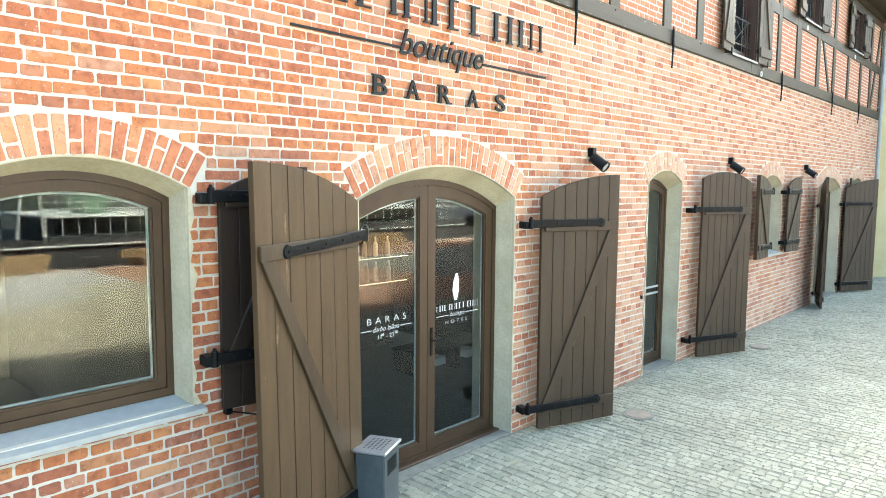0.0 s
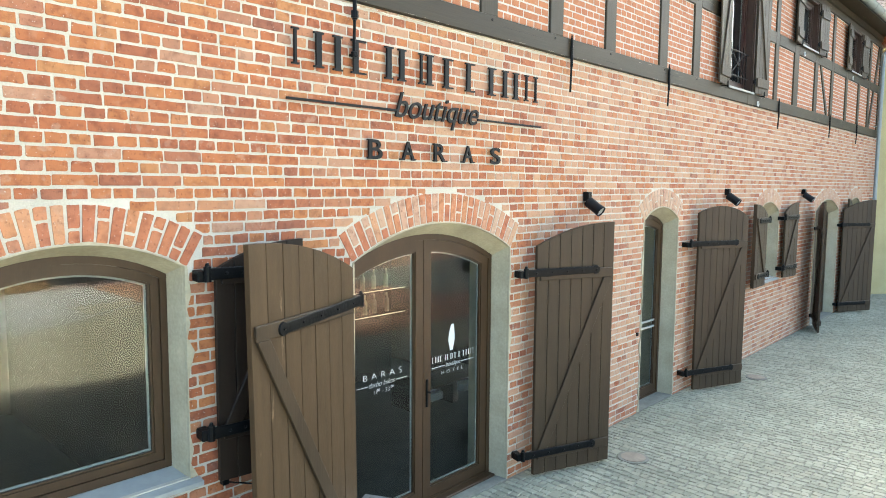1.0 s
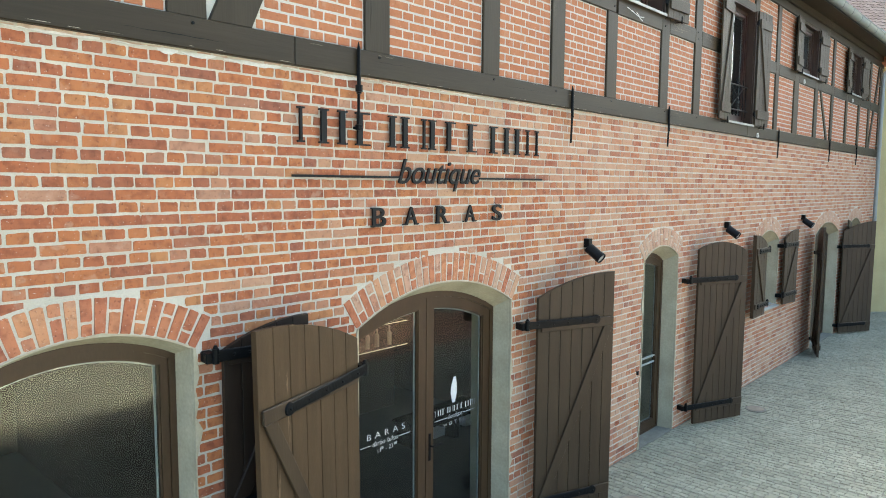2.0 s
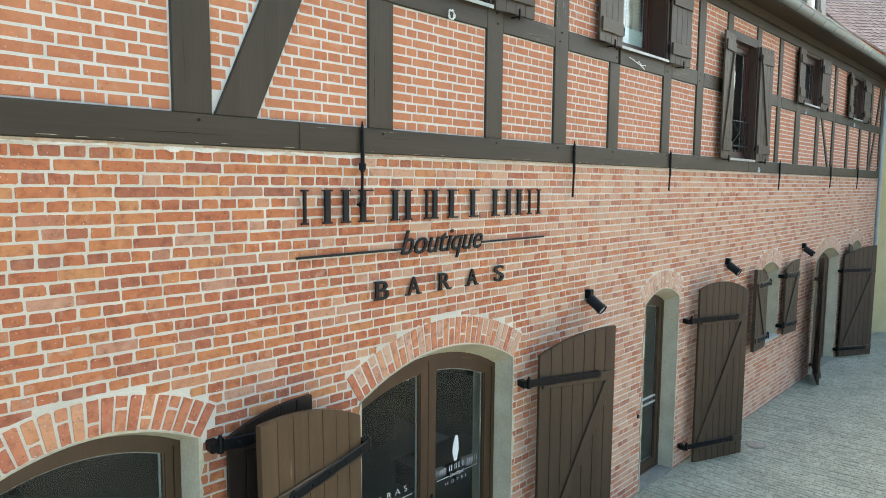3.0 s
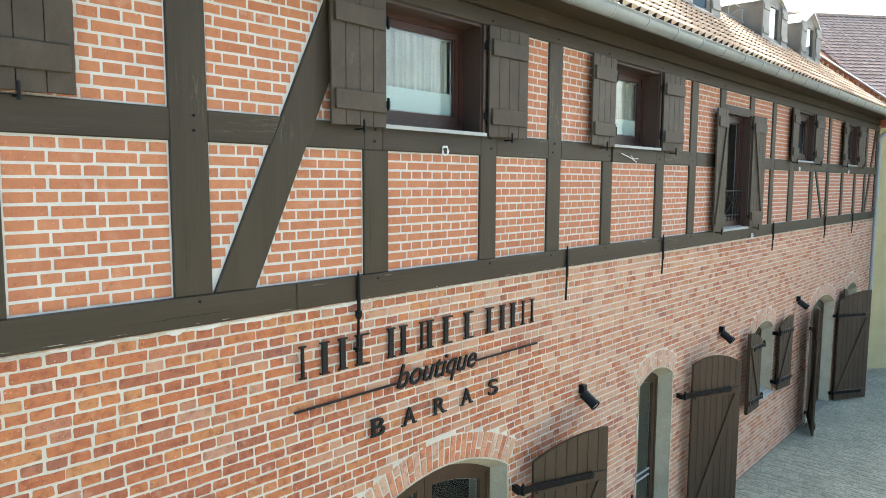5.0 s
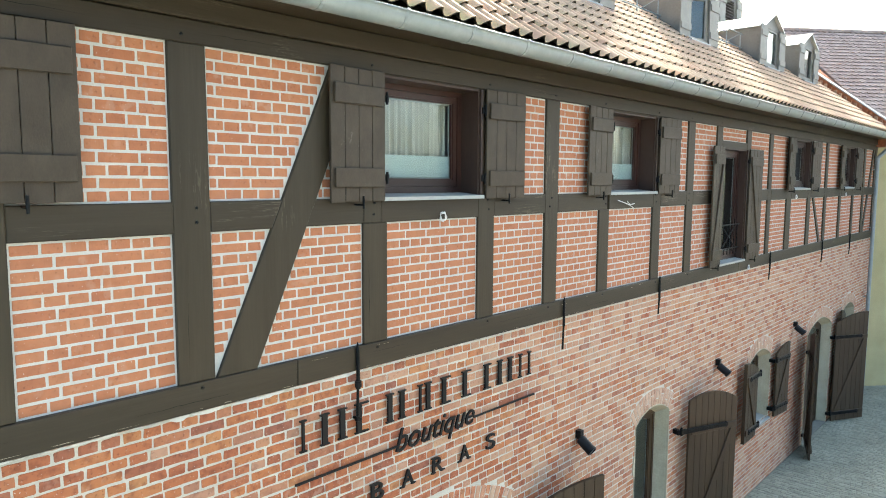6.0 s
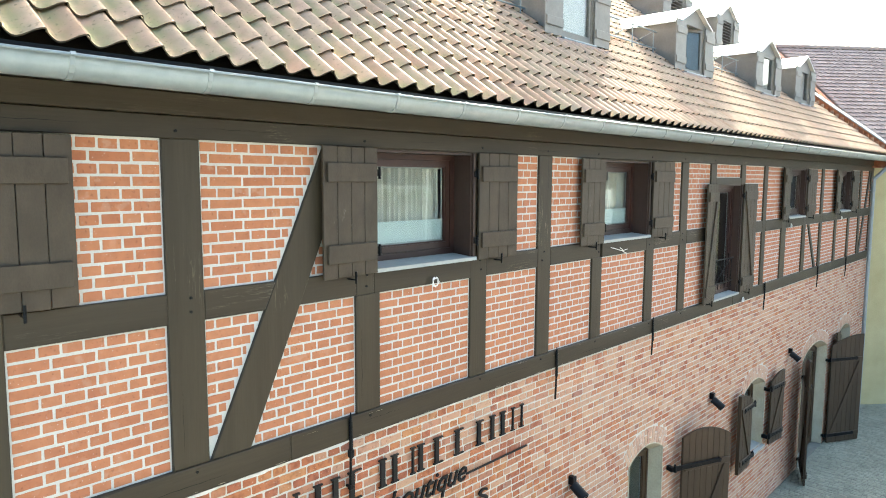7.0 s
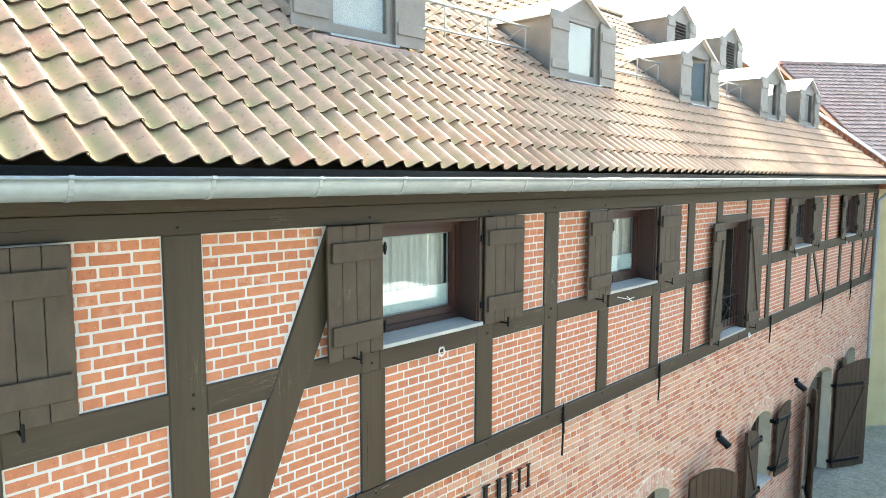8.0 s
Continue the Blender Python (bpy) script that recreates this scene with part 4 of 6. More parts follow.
# ---- windows above ----
def upper_leaf(hx, s, angle, w, z0, z1, boards=4, brace=False, y=-0.05, group="shutters of the timber storey"):
    m = pose(hx, y, 0, 0, 0, -angle if s > 0 else angle)
    e = empty("window_shutter", m, "grey brown painted board shutter with two ledges", "shutter", group)
    rnd = random.Random(int(hx * 77))
    t, bw = 0.026, w / boards
    for k in range(boards):
        a, b = s * (k * bw + 0.002), s * ((k + 1) * bw - 0.002)
        part("board", boxed(min(a, b), max(a, b), -t + rnd.uniform(0, 0.002), 0, z0 + rnd.uniform(0, 0.008), z1 - rnd.uniform(0, 0.006), 0.003), M_LEAF, e)
    wide = 0.15
    zz = (z0 + 0.12 + wide / 2, z1 - 0.13 - wide / 2)
    for z in zz:
        a, b = s * 0.03, s * (w - 0.03)
        part("ledge", boxed(min(a, b), max(a, b), -t - 0.024, -t - 0.0005, z - wide / 2, z + wide / 2, 0.004), M_LEAF, e)
    if brace:
        zl, zh = zz[0] + wide / 2, zz[1] - wide / 2
        part("brace", prismed([(s * (w - 0.05), zl), (s * (w - 0.13), zl), (s * 0.05, zh), (s * 0.13, zh)], -t - 0.022, -t - 0.0005, 0.003), M_LEAF, e)
    for z in zz:
        b2 = boxed(min(-0.05 * s, 0.03 * s), max(-0.05 * s, 0.03 * s), -t + 0.004, 0.012, z - 0.03, z + 0.03, 0.004)
        rod(b2, (-0.02 * s, -t, z - 0.05), (-0.02 * s, -t, z + 0.05), 0.011, 8)
        part("hinge", b2, M_IRON, e, "small black hinge")
    hk = rod(bmesh.new(), (s * w * 0.5, 0.03, z0 - 0.02), (s * w * 0.5, -t - 0.05, z0 - 0.02), 0.008, 6)
    rod(hk, (s * w * 0.5, -t - 0.045, z0 - 0.05), (s * w * 0.5, -t - 0.045, z0 + 0.05), 0.01, 6)
    part("shutter_dog", hk, M_IRON, e, "black shutter stay")
    return e


M_MAHOGANY = surface("mahogany_window_frame", (0.030, 0.0125, 0.0085), (0.046, 0.020, 0.014), 2.0, 0.42, 30, 0.15, stretch=(2, 2, 0.4), gloss=0.35)
M_LINING = surface("dark_lining_paint", (0.034, 0.020, 0.014), (0.05, 0.030, 0.022), 2.0, 0.5, 30, 0.2, stretch=(2, 2, 0.4), gloss=0.3)


# for a panel added behind the glass; its dark colour is the room's shade
M_ROOM_SHADE = surface("unlit_room_panel", (0.030, 0.034, 0.040), (0.042, 0.047, 0.054), 3, 0.9, 40, 0.1)


def upper_window(name, x0, x1, z0, z1, lw, depth=0.16, la=3.0, ra=3.0, film=False, leaf_z=None, door=False, blind=False):
    e = empty(name, pose(0, 0, 0), "brown framed casement window between open board shutters", "window", kind="structure")
    # timber lining of the opening
    o, i = outline(x0, x1, z0, lambda x: z1, 1), outline(x0 + 0.02, x1 - 0.02, z0 + 0.004, lambda x: z1 - 0.02, 1)
    part("lining", ringed(o, i, -0.026, 0.32), M_LINING, e)
    o2 = outline(x0 + 0.021, x1 - 0.021, z0 + 0.03, lambda x: z1 - 0.021, 1)
    i2 = outline(x0 + 0.075, x1 - 0.075, z0 + 0.085, lambda x: z1 - 0.07, 1)
    part("window_frame", ringed(o2, i2, depth, depth + 0.07), M_LINING if blind else M_MAHOGANY, e)
    sash(e, x0 + 0.077, x1 - 0.077, z0 + 0.087, lambda x: z1 - 0.072, depth + 0.012, 0.05, 0.06, n=1, glass=M_GLASS_UP, mat=M_LINING if blind else M_MAHOGANY)
    sheet_sill(e, x0 - 0.01, x1 + 0.03, z0 + 0.028, y0=-0.075, y1=depth, fall=0.022)
    a, b = leaf_z or (z0 - 0.03, z1 + 0.01)
    upper_leaf(x0 + 0.0, -1, la, lw, a, b, 4 if lw > 0.5 else 3, brace=door)
    upper_leaf(x1 + 0.06, 1, ra, lw, a, b, 4 if lw > 0.5 else 3, brace=door)
    part("architrave", boxed(x1 + 0.0, x1 + 0.035, -0.05, -0.0265, z0, z1, 0.003), M_LINING, e)
    if blind:
        part("blind", boxed(x0 + 0.06, x1 - 0.06, depth + 0.075, depth + 0.08, z0 + 0.06, z1 - 0.05), M_ROOM_SHADE, e, "dark blue grey panel behind the glass, standing in for the unlit room")
    if film:
        part("film", boxed(x0 + 0.13, x1 - 0.13, depth + 0.05, depth + 0.053, z0 + 0.15, z0 + 0.15 + (z1 - z0) * 0.22, 0.0), M_FROST, e, "frosted privacy film")
    return e


upper_window("window_3", 3.89, 5.14, Z_RAIL1, 6.838, 0.58, depth=0.185, film=True)
upper_window("window_4", 7.60, 8.83, Z_RAIL1, 6.83, 0.58, depth=0.185, film=True)
upper_window("window_5", 14.90, 16.03, Z_RAIL1, 6.82, 0.52, la=5, ra=4, depth=0.06, blind=True)
upper_window("window_6", 18.82, 19.90, Z_RAIL1, 6.82, 0.50, la=5, ra=4, depth=0.06, blind=True)
upper_window("window_7", 11.19, 12.29, Z_BEAM, 6.515, 0.54, la=5, ra=4, depth=0.09, leaf_z=(4.62, 6.53), door=True)
upper_leaf(0.96, 1, 2.0, 0.59, 5.845, 6.84, 4)


def curtain(x0, x1, y, z0, z1, label):
    bm = bmesh.new()
    n = 60
    vs = []
    for k in range(n + 1):
        x = x0 + (x1 - x0) * k / n
        d = 0.03 * math.sin(k * 0.9) + 0.012 * math.sin(k * 2.3)
        vs.append((bm.verts.new((x, y + d, z0)), bm.verts.new((x, y + d * 0.6, z1))))
    for a, b in zip(vs, vs[1:]):
        bm.faces.new((a[0], b[0], b[1], a[1]))
    ob = part("curtain", bm, M_CURTAIN)
    so = ob.modifiers.new("thickness", "SOLIDIFY")
    so.thickness = 0.003
    return tagged(ob, label, "curtain")


curtain(4.02, 4.98, 0.285, 5.7, 6.83, "sheer pale curtain hanging behind the window")
curtain(7.72, 8.7, 0.285, 5.7, 6.83, "sheer pale curtain hanging behind the window")

# french balcony grille of the tall window
gr = empty("window_grille", pose(11.74, 0.03, 0), "black wrought iron grille across the tall window", "grille")
for z in (5.25, 4.85):
    part("grille_rail", rod(bmesh.new(), (-0.5, 0, z), (0.5, 0, z), 0.012, 8), M_IRON, gr)
for k in range(7):
    x = -0.42 + 0.14 * k
    part("grille_bar", rod(bmesh.new(), (x, 0, 4.75), (x, 0, 5.35 if k % 2 else 5.25), 0.008, 6), M_IRON, gr)
for a in (-1, 1):
    part("grille_scroll", rod(bmesh.new(), (-0.3 * a, -0.012, 4.86), (0.3 * a, -0.012, 5.24), 0.008, 6), M_IRON, gr)

# ---- gutter and downpipe ----
G_Y, G_Z, G_R = -0.52, 7.20, 0.088
bm = bmesh.new()
prof = []
for k in range(13):
    a = math.pi + math.pi * k / 12
    prof.append((G_Y + G_R * math.cos(a), G_Z + G_R * math.sin(a) * 1.25))
lip = [(G_Y - G_R + 0.018 * math.cos(t) + 0.0, G_Z + 0.006 + 0.011 * math.sin(t)) for t in (0.4, 1.6, 2.8, 3.9)]
prof = lip + prof
xs = [X0 - 0.2, X1 + 0.3]
rows = [[bm.verts.new((x, y, z)) for y, z in prof] for x in xs]
for a, b in zip(rows, rows[1:]):
    for k in range(len(prof) - 1):
        bm.faces.new((a[k], a[k + 1], b[k + 1], b[k]))
gutter = part("gutter", bm, M_ZINC)
gutter.modifiers.new("thickness", "SOLIDIFY").thickness = 0.003
for p in gutter.data.polygons:
    p.use_smooth = True
tagged(gutter, "pale grey half-round metal gutter along the eave", "gutter")
x = 1.385 - 11 * 0.743
while x < X1:
    bm = bmesh.new()
    pr = [(G_Y + (G_R + 0.005) * math.cos(math.pi + math.pi * k / 8), G_Z + (G_R + 0.004) * 1.25 * math.sin(math.pi + math.pi * k / 8)) for k in range(9)]
    pr = [(G_Y - G_R - 0.012, G_Z + 0.022), (G_Y - G_R - 0.024, G_Z + 0.005)] + pr
    ra = [bm.verts.new((x, y, z)) for y, z in pr]
    rb = [bm.verts.new((x + 0.026, y, z)) for y, z in pr]
    for k in range(len(pr) - 1):
        bm.faces.new((ra[k], ra[k + 1], rb[k + 1], rb[k]))
    ob = part("gutter_bracket", bm, M_ZINC, gutter)
    ob.modifiers.new("thickness", "SOLIDIFY").thickness = 0.006
    x += 0.743

dp = empty("downpipe", pose(22.0, -0.14, 0), "pale grey metal downpipe with a swan neck", "downpipe")
part("pipe", rod(bmesh.new(), (0, 0, 0.0), (0, 0, 6.65), 0.05, 14), M_ZINC, dp)
part("swan_neck", rod(rod(bmesh.new(), (0, 0, 6.63), (0.1, -0.3, 6.98), 0.05, 14), (0.1, -0.3, 6.95), (0.1, -0.37, 7.12), 0.05, 14), M_ZINC, dp)
for z in (0.85, 2.75, 4.7, 6.3):
    part("pipe_clip", rod(rod(bmesh.new(), (0, 0, z), (0, 0, z + 0.035), 0.056, 14), (0, 0.0, z + 0.02), (0, 0.16, z + 0.02), 0.012, 6), M_ZINC, dp)

# ---- iron anchors on the beam ----
for x, zb in ((3.595, 4.03), (6.635, 4.06), (9.055, 4.125), (13.70, 4.125), (17.27, 4.16), (19.82, 4.145), (22.3, 4.145)):
    an = empty("wall_anchor", pose(x, 0, 0), "black iron wall anchor strap nailed over the beam", "anchor", "wall anchors")
    part("anchor_bar", rod(rod(bmesh.new(), (0, -0.062, 4.33), (0, -0.060, 4.62), 0.017, 8, 0.014), (0, -0.060, 4.62), (0, -0.058, 4.675), 0.014, 8, 0.004), M_IRON, an)
    part("anchor_tail", rod(bmesh.new(), (0, -0.052, zb), (0, -0.060, 4.345), 0.012, 8), M_IRON, an)
    if x > 4:
        continue
    part("anchor_collar", rod(rod(bmesh.new(), (0, -0.061, 4.30), (0, -0.061, 4.352), 0.029, 10), (0, -0.061, 4.285), (0, -0.061, 4.30), 0.02, 10), M_IRON, an)
    part("anchor_nut", rod(boxed(-0.02, 0.02, -0.072, -0.034, zb - 0.02, zb + 0.022, 0.004), (0, -0.05, zb), (0, 0.03, zb), 0.012, 8), M_IRON, an)


# ---- wall spotlights ----
def ringed_tube(a, d, r, inner, length, seg=20):
    """A short hollow sleeve from a along d."""
    bm = bmesh.new()
    m = Matrix.Translation(a) @ d.to_track_quat("Z", "Y").to_matrix().to_4x4()
    loops = [[bm.verts.new(m @ Vector((q * math.cos(2 * math.pi * k / seg), q * math.sin(2 * math.pi * k / seg), h))) for k in range(seg)] for q, h in ((r, 0), (r, length), (inner, length), (inner, 0))]
    for a, b in zip(loops, loops[1:] + loops[:1]):
        for k in range(seg):
            bm.faces.new((a[k], a[(k + 1) % seg], b[(k + 1) % seg], b[k]))
    bmesh.ops.recalc_face_normals(bm, faces=bm.faces)
    return bm


def spotlight(x, z):
    e = empty("wall_spotlight", pose(x, 0, z), "dark cylindrical outdoor spotlight on the brick wall", "spotlight", "wall spotlights")
    part("bracket", rod(boxed(-0.045, 0.035, -0.075, 0.0, 0.0, 0.105, 0.006), (-0.005, -0.04, 0.02), (-0.005, -0.09, -0.03), 0.026, 10), M_IRON, e)
    d = Vector((0.0, -0.82, -0.55)).normalized()
    c = Vector((0.0, -0.07, -0.02))
    bm = rod(bmesh.new(), c - d * 0.03, c + d * 0.165, 0.062, 20)
    bmesh.ops.bevel(bm, geom=[ed for ed in bm.edges if len(ed.link_faces) == 2 and abs(ed.link_faces[0].normal.dot(ed.link_faces[1].normal)) < 0.2], offset=0.008, segments=2, affect="EDGES")
    part("lamp_body", bm, M_SIGN, e)
    part("hood_ring", ringed_tube(c + d * 0.14, d, 0.0655, 0.054, 0.04), M_SIGN, e)
    part("lamp_glass", rod(bmesh.new(), c + d * 0.162, c + d * 0.168, 0.05, 18), M_SPACER, e)


for x, z in ((7.08, 2.875), (11.42, 2.915), (15.66, 2.91)):
    spotlight(x, z)


# ---- writing ----
def letters(body, size, depth, shear=0.0, spacing=1.0, offset=0.0):
    """The built-in font as a mesh standing in x-z, facing -y."""
    cu = bpy.data.curves.new("letters", "FONT")
    cu.body, cu.size, cu.extrude, cu.shear, cu.space_character, cu.offset = body, size, depth, shear, spacing, offset
    ob = new("letters", cu)
    me = bpy.data.meshes.new_from_object(ob.evaluated_get(bpy.context.evaluated_depsgraph_get()))
    bpy.data.objects.remove(ob)
    me.transform(pose(0, 0, 0, 90, 0, 0))
    return me


def write(parent, body, x0, x1, z, size, y, mat, depth=0.006, shear=0.0, spacing=1.0, offset=0.0):
    """A word of single letters, each a part, fitted between x0 and x1."""
    bpy.context.view_layer.update()
    me = letters(body, size, depth, shear, spacing, offset)
    xs = [v.co.x for v in me.vertices]
    k = (x1 - x0) / (max(xs) - min(xs))
    me.transform(Matrix.Translation((x0 - min(xs) * k, y, z)) @ Matrix.Diagonal((k, 1, 1, 1)))
    bm = bmesh.new()
    bm.from_mesh(me)
    bpy.data.meshes.remove(me)
    left, glyphs = set(bm.verts), []
    while left:
        stack, seen = [left.pop()], []
        while stack:
            v = stack.pop()
            seen.append(v)
            for ed in v.link_edges:
                o = ed.other_vert(v)
                if o in left:
                    left.remove(o)
                    stack.append(o)
        glyphs.append([min(v.co.x for v in seen), max(v.co.x for v in seen), seen])
    glyphs.sort(key=lambda g: g[0])
    rows = []
    for g in glyphs:
        if rows and min(rows[-1][1], g[1]) - g[0] > 0.5 * min(g[1] - g[0], rows[-1][1] - rows[-1][0]):
            rows[-1][1] = max(rows[-1][1], g[1])
            rows[-1][2] += g[2]
        else:
            rows.append(g)
    for g in rows:
        ids = {v: i for i, v in enumerate(g[2])}
        raw("letter", [tuple(v.co) for v in g[2]], [tuple(ids[v] for v in f.verts) for f in bm.faces if f.verts[0] in ids], mat, parent)
    bm.free()


# plain uprights of each slot: places across it, and whether broad
UPRIGHTS = (((0.14, 0), (0.86, 1)), ((0.5, 1),), ((0.16, 1),), ((0.2, 1), (0.8, 1)), ((0.3, 0), (0.72, 1)), ((0.22, 1),), ((0.22, 1),), ((0.5, 1),), ((0.14, 1), (0.86, 1)), ((0.16, 0), (0.84, 0)))


def name_shapes(parent, x0, x1, z0, z1, widths, y, mat, depth):
    """A name kept as a row of plain upright bars, broad and thin, with short feet and caps."""
    hgt = z1 - z0
    gap = (x1 - x0 - sum(widths) * hgt) / (len(widths) - 1)
    a = x0
    for w, bars in zip(widths, UPRIGHTS):
        w *= hgt
        for at, broad in bars:
            c, h, q = a + w * at, hgt * (0.095 if broad else 0.04), hgt * 0.05
            p = h + hgt * 0.08
            r = p if len(bars) > 1 or w < hgt * 0.5 else max(p, w * 0.45)
            bm = prismed([(c - p, z0), (c - p, z0 + q), (c - h, z0 + q), (c - h, z1 - q), (c - p, z1 - q), (c - p, z1), (c + r, z1), (c + r, z1 - q), (c + h, z1 - q), (c + h, z0 + q), (c + r, z0 + q), (c + r, z0)], y - depth, y)
            part("plain_bar", bm, mat, parent)
        a += w + gap


NAME_W = (1.12, 0.25, 0.9, 0.95, 0.95, 0.75, 0.75, 0.6, 0.95, 0.92)
sg = empty("wall_sign", pose(0, 0, 0), "dark metal sign letters standing off the brick wall", "sign")
name_shapes(sg, 3.03, 6.05, 3.893, 4.148, NAME_W, -0.022, M_SIGN, 0.02)
write(sg, "boutique", 4.04, 5.10, 3.60, 0.30, -0.032, M_SIGN, 0.009, 0.35)
for a, b in ((2.99, 4.07), (5.09, 6.12)):
    part("sign_line", boxed(a, b, -0.04, -0.022, 3.642, 3.66, 0.002), M_SIGN, sg)
for k, (c, x) in enumerate(zip("BARAS", (3.755, 4.12, 4.51, 4.89, 5.295))):
    write(sg, c, x, x + 0.145, 3.25, 0.222, -0.03, M_SIGN, 0.009, offset=0.002)
    feet = {"B": ((0.0, 0), (0.0, 1)), "A": ((-0.012, 0), (0.125, 0)), "R": ((0.0, 0), (0.0, 1), (0.128, 0)), "S": ()}[c]
    for dx, up in feet:
        zc = 3.25 + (0.143 if up else 0.0)
        part("serif", boxed(x + dx - 0.016, x + dx + 0.04, -0.038, -0.022, zc, zc + 0.012, 0.001), M_SIGN, sg)

dw = empty("door_lettering", pose(0, 0.236, 0), "white vinyl lettering on the bar door glass", "lettering")
Y = 0.008
write(dw, "BARAS", 3.926, 4.385, 1.343, 0.082, Y, M_WHITE, 0.0008, spacing=1.8, offset=-0.0016)
write(dw, "darbo laikas", 3.99, 4.30, 1.272, 0.068, Y, M_WHITE, 0.0008, 0.35, offset=-0.0012)
write(dw, "11   - 23", 4.05, 4.235, 1.204, 0.056, Y, M_WHITE, 0.0008, offset=-0.0010)
write(dw, "00", 4.085, 4.118, 1.226, 0.034, Y, M_WHITE, 0.0008)
write(dw, "00", 4.25, 4.283, 1.226, 0.034, Y, M_WHITE, 0.0008)
for a, b in ((3.85, 3.975), (4.315, 4.455)):
    part("line", boxed(a, b, Y, Y + 0.001, 1.289, 1.294), M_WHITE, dw)
name_shapes(dw, 4.786, 5.40, 1.343, 1.398, NAME_W, Y + 0.001, M_WHITE, 0.001)
write(dw, "boutique", 4.985, 5.195, 1.278, 0.066, Y, M_WHITE, 0.0008, 0.35, offset=-0.0012)
for a, b in ((4.79, 4.97), (5.21, 5.40)):
    part("line", boxed(a, b, Y, Y + 0.001, 1.292, 1.297), M_WHITE, dw)
write(dw, "HOTEL", 4.92, 5.24, 1.212, 0.046, Y, M_WHITE, 0.0008, spacing=1.9, offset=-0.0011)
part("plain_emblem", prismed([(5.045, 1.43), (5.015, 1.53), (5.03, 1.62), (5.06, 1.69), (5.09, 1.69), (5.105, 1.62), (5.11, 1.53), (5.08, 1.43)], Y, Y + 0.001), M_WHITE, dw, "plain white emblem shape")

# ---- litter bin ----
lb = empty("litter_bin", pose(3.55, -0.30, 0.012, 0, 0, 25), "grey metal litter bin with perforated ash tray lid by the door", "bin")
part("body", boxed(-0.15, 0.15, -0.12, 0.12, 0.0, 0.52, 0.008), M_GREY, lb)
bm = bmesh.new()
box(bm, -0.165, 0.165, -0.135, 0.135, 0.52, 0.545, 0.006)
part("lid", bm, M_STEEL, lb, "brushed steel ash tray lid")
part("slot", boxed(-0.09, 0.09, -0.1225, -0.1195, 0.34, 0.46, 0.001), M_IRON, lb, "dark rounded slot")
for a in range(7):
    for b in range(5):
        part("ash_hole", rod(bmesh.new(), (-0.1 + a * 0.033, -0.07 + b * 0.034, 0.5452), (-0.1 + a * 0.033, -0.07 + b * 0.034, 0.5462), 0.008, 6), M_IRON, lb)

# ---- covers in the paving ----
for x, y, r in ((7.08, -0.71, 0.17), (11.47, -0.6, 0.16)):
    cv = empty("access_cover", pose(x, y, 0.0), "round rusty pink cover set in the paving", "cover", "access covers")
    part("rim", rod(bmesh.new(), (0, 0, -0.03), (0, 0, 0.010), r, 28), M_STEP, cv)
    part("plate", rod(bmesh.new(), (0, 0, 0.0), (0, 0, 0.015), r * 0.8, 28), surface("rusty_plate", (0.2, 0.165, 0.13), (0.28, 0.235, 0.19), 6, 0.7, 40, 0.3), cv)


# ---- small loose things on the walls ----
def coil(x, z, y=-0.06):
    cu = bpy.data.curves.new("cable_coil", "CURVE")
    cu.dimensions, cu.bevel_depth, cu.bevel_resolution = "3D", 0.004, 1
    sp = cu.splines.new("POLY")
    n = 44
    sp.points.add(n - 1)
    for k in range(n):
        a = k / 14 * 2 * math.pi
        rr = 0.036 + 0.008 * math.sin(k * 1.7)
        sp.points[k].co = (x + rr * math.cos(a), y - 0.004 * (k / 14), z + rr * math.sin(a) * 1.1, 1)
    cu.materials.append(M_WHITE)
    ob = new("cable_coil", cu)
    return tagged(ob, "small coil of white cable hung on the beam", "cable", "cable coils")


def cable_end(x, z, y, runs):
    cu = bpy.data.curves.new("cable_end", "CURVE")
    cu.dimensions, cu.bevel_depth, cu.bevel_resolution = "3D", 0.005, 1
    for run in runs:
        sp = cu.splines.new("POLY")
        sp.points.add(len(run) - 1)
        for k, (dx, dz) in enumerate(run):
            sp.points[k].co = (x + dx, y - 0.004 * k, z + dz, 1)
    cu.materials.append(M_WHITE)
    return tagged(new("cable_end", cu), "loose end of white cable hanging from the timber", "cable", "cable ends")


cable_end(8.05, 5.69, -0.045, (((-0.22, 0.05), (-0.08, 0.02), (0.05, -0.01), (0.16, -0.05)), ((0.02, 0.03), (0.09, -0.01), (0.20, 0.0))))
coil(4.60, 5.655), coil(12.55, 4.47), coil(15.1, 5.67), coil(19.1, 5.67)
hk = rod(boxed(2.43, 2.475, -0.05, 0.0, 1.0, 1.045, 0.003), (2.455, -0.04, 1.02), (2.72, -0.16, 0.95), 0.006, 6)
tagged(part("hold_back_hook", hk, M_IRON), "black iron hold-back hook on the brick wall", "hook")
tagged(part("bell_button", boxed(8.47, 8.51, -0.02, 0.004, 1.06, 1.11, 0.004), M_IRON), "small black button on the brick wall", "button")


# ---- dormers ----
M_DORMER = surface("grey_green_paint", (0.15, 0.138, 0.115), (0.2, 0.187, 0.16), 3, 0.55, 30, 0.2)
M_DORMER_TOP = surface("pale_dormer_sheet", (0.5, 0.5, 0.49), (0.6, 0.6, 0.58), 2, 0.4, 30, 0.1, metal=0.3)


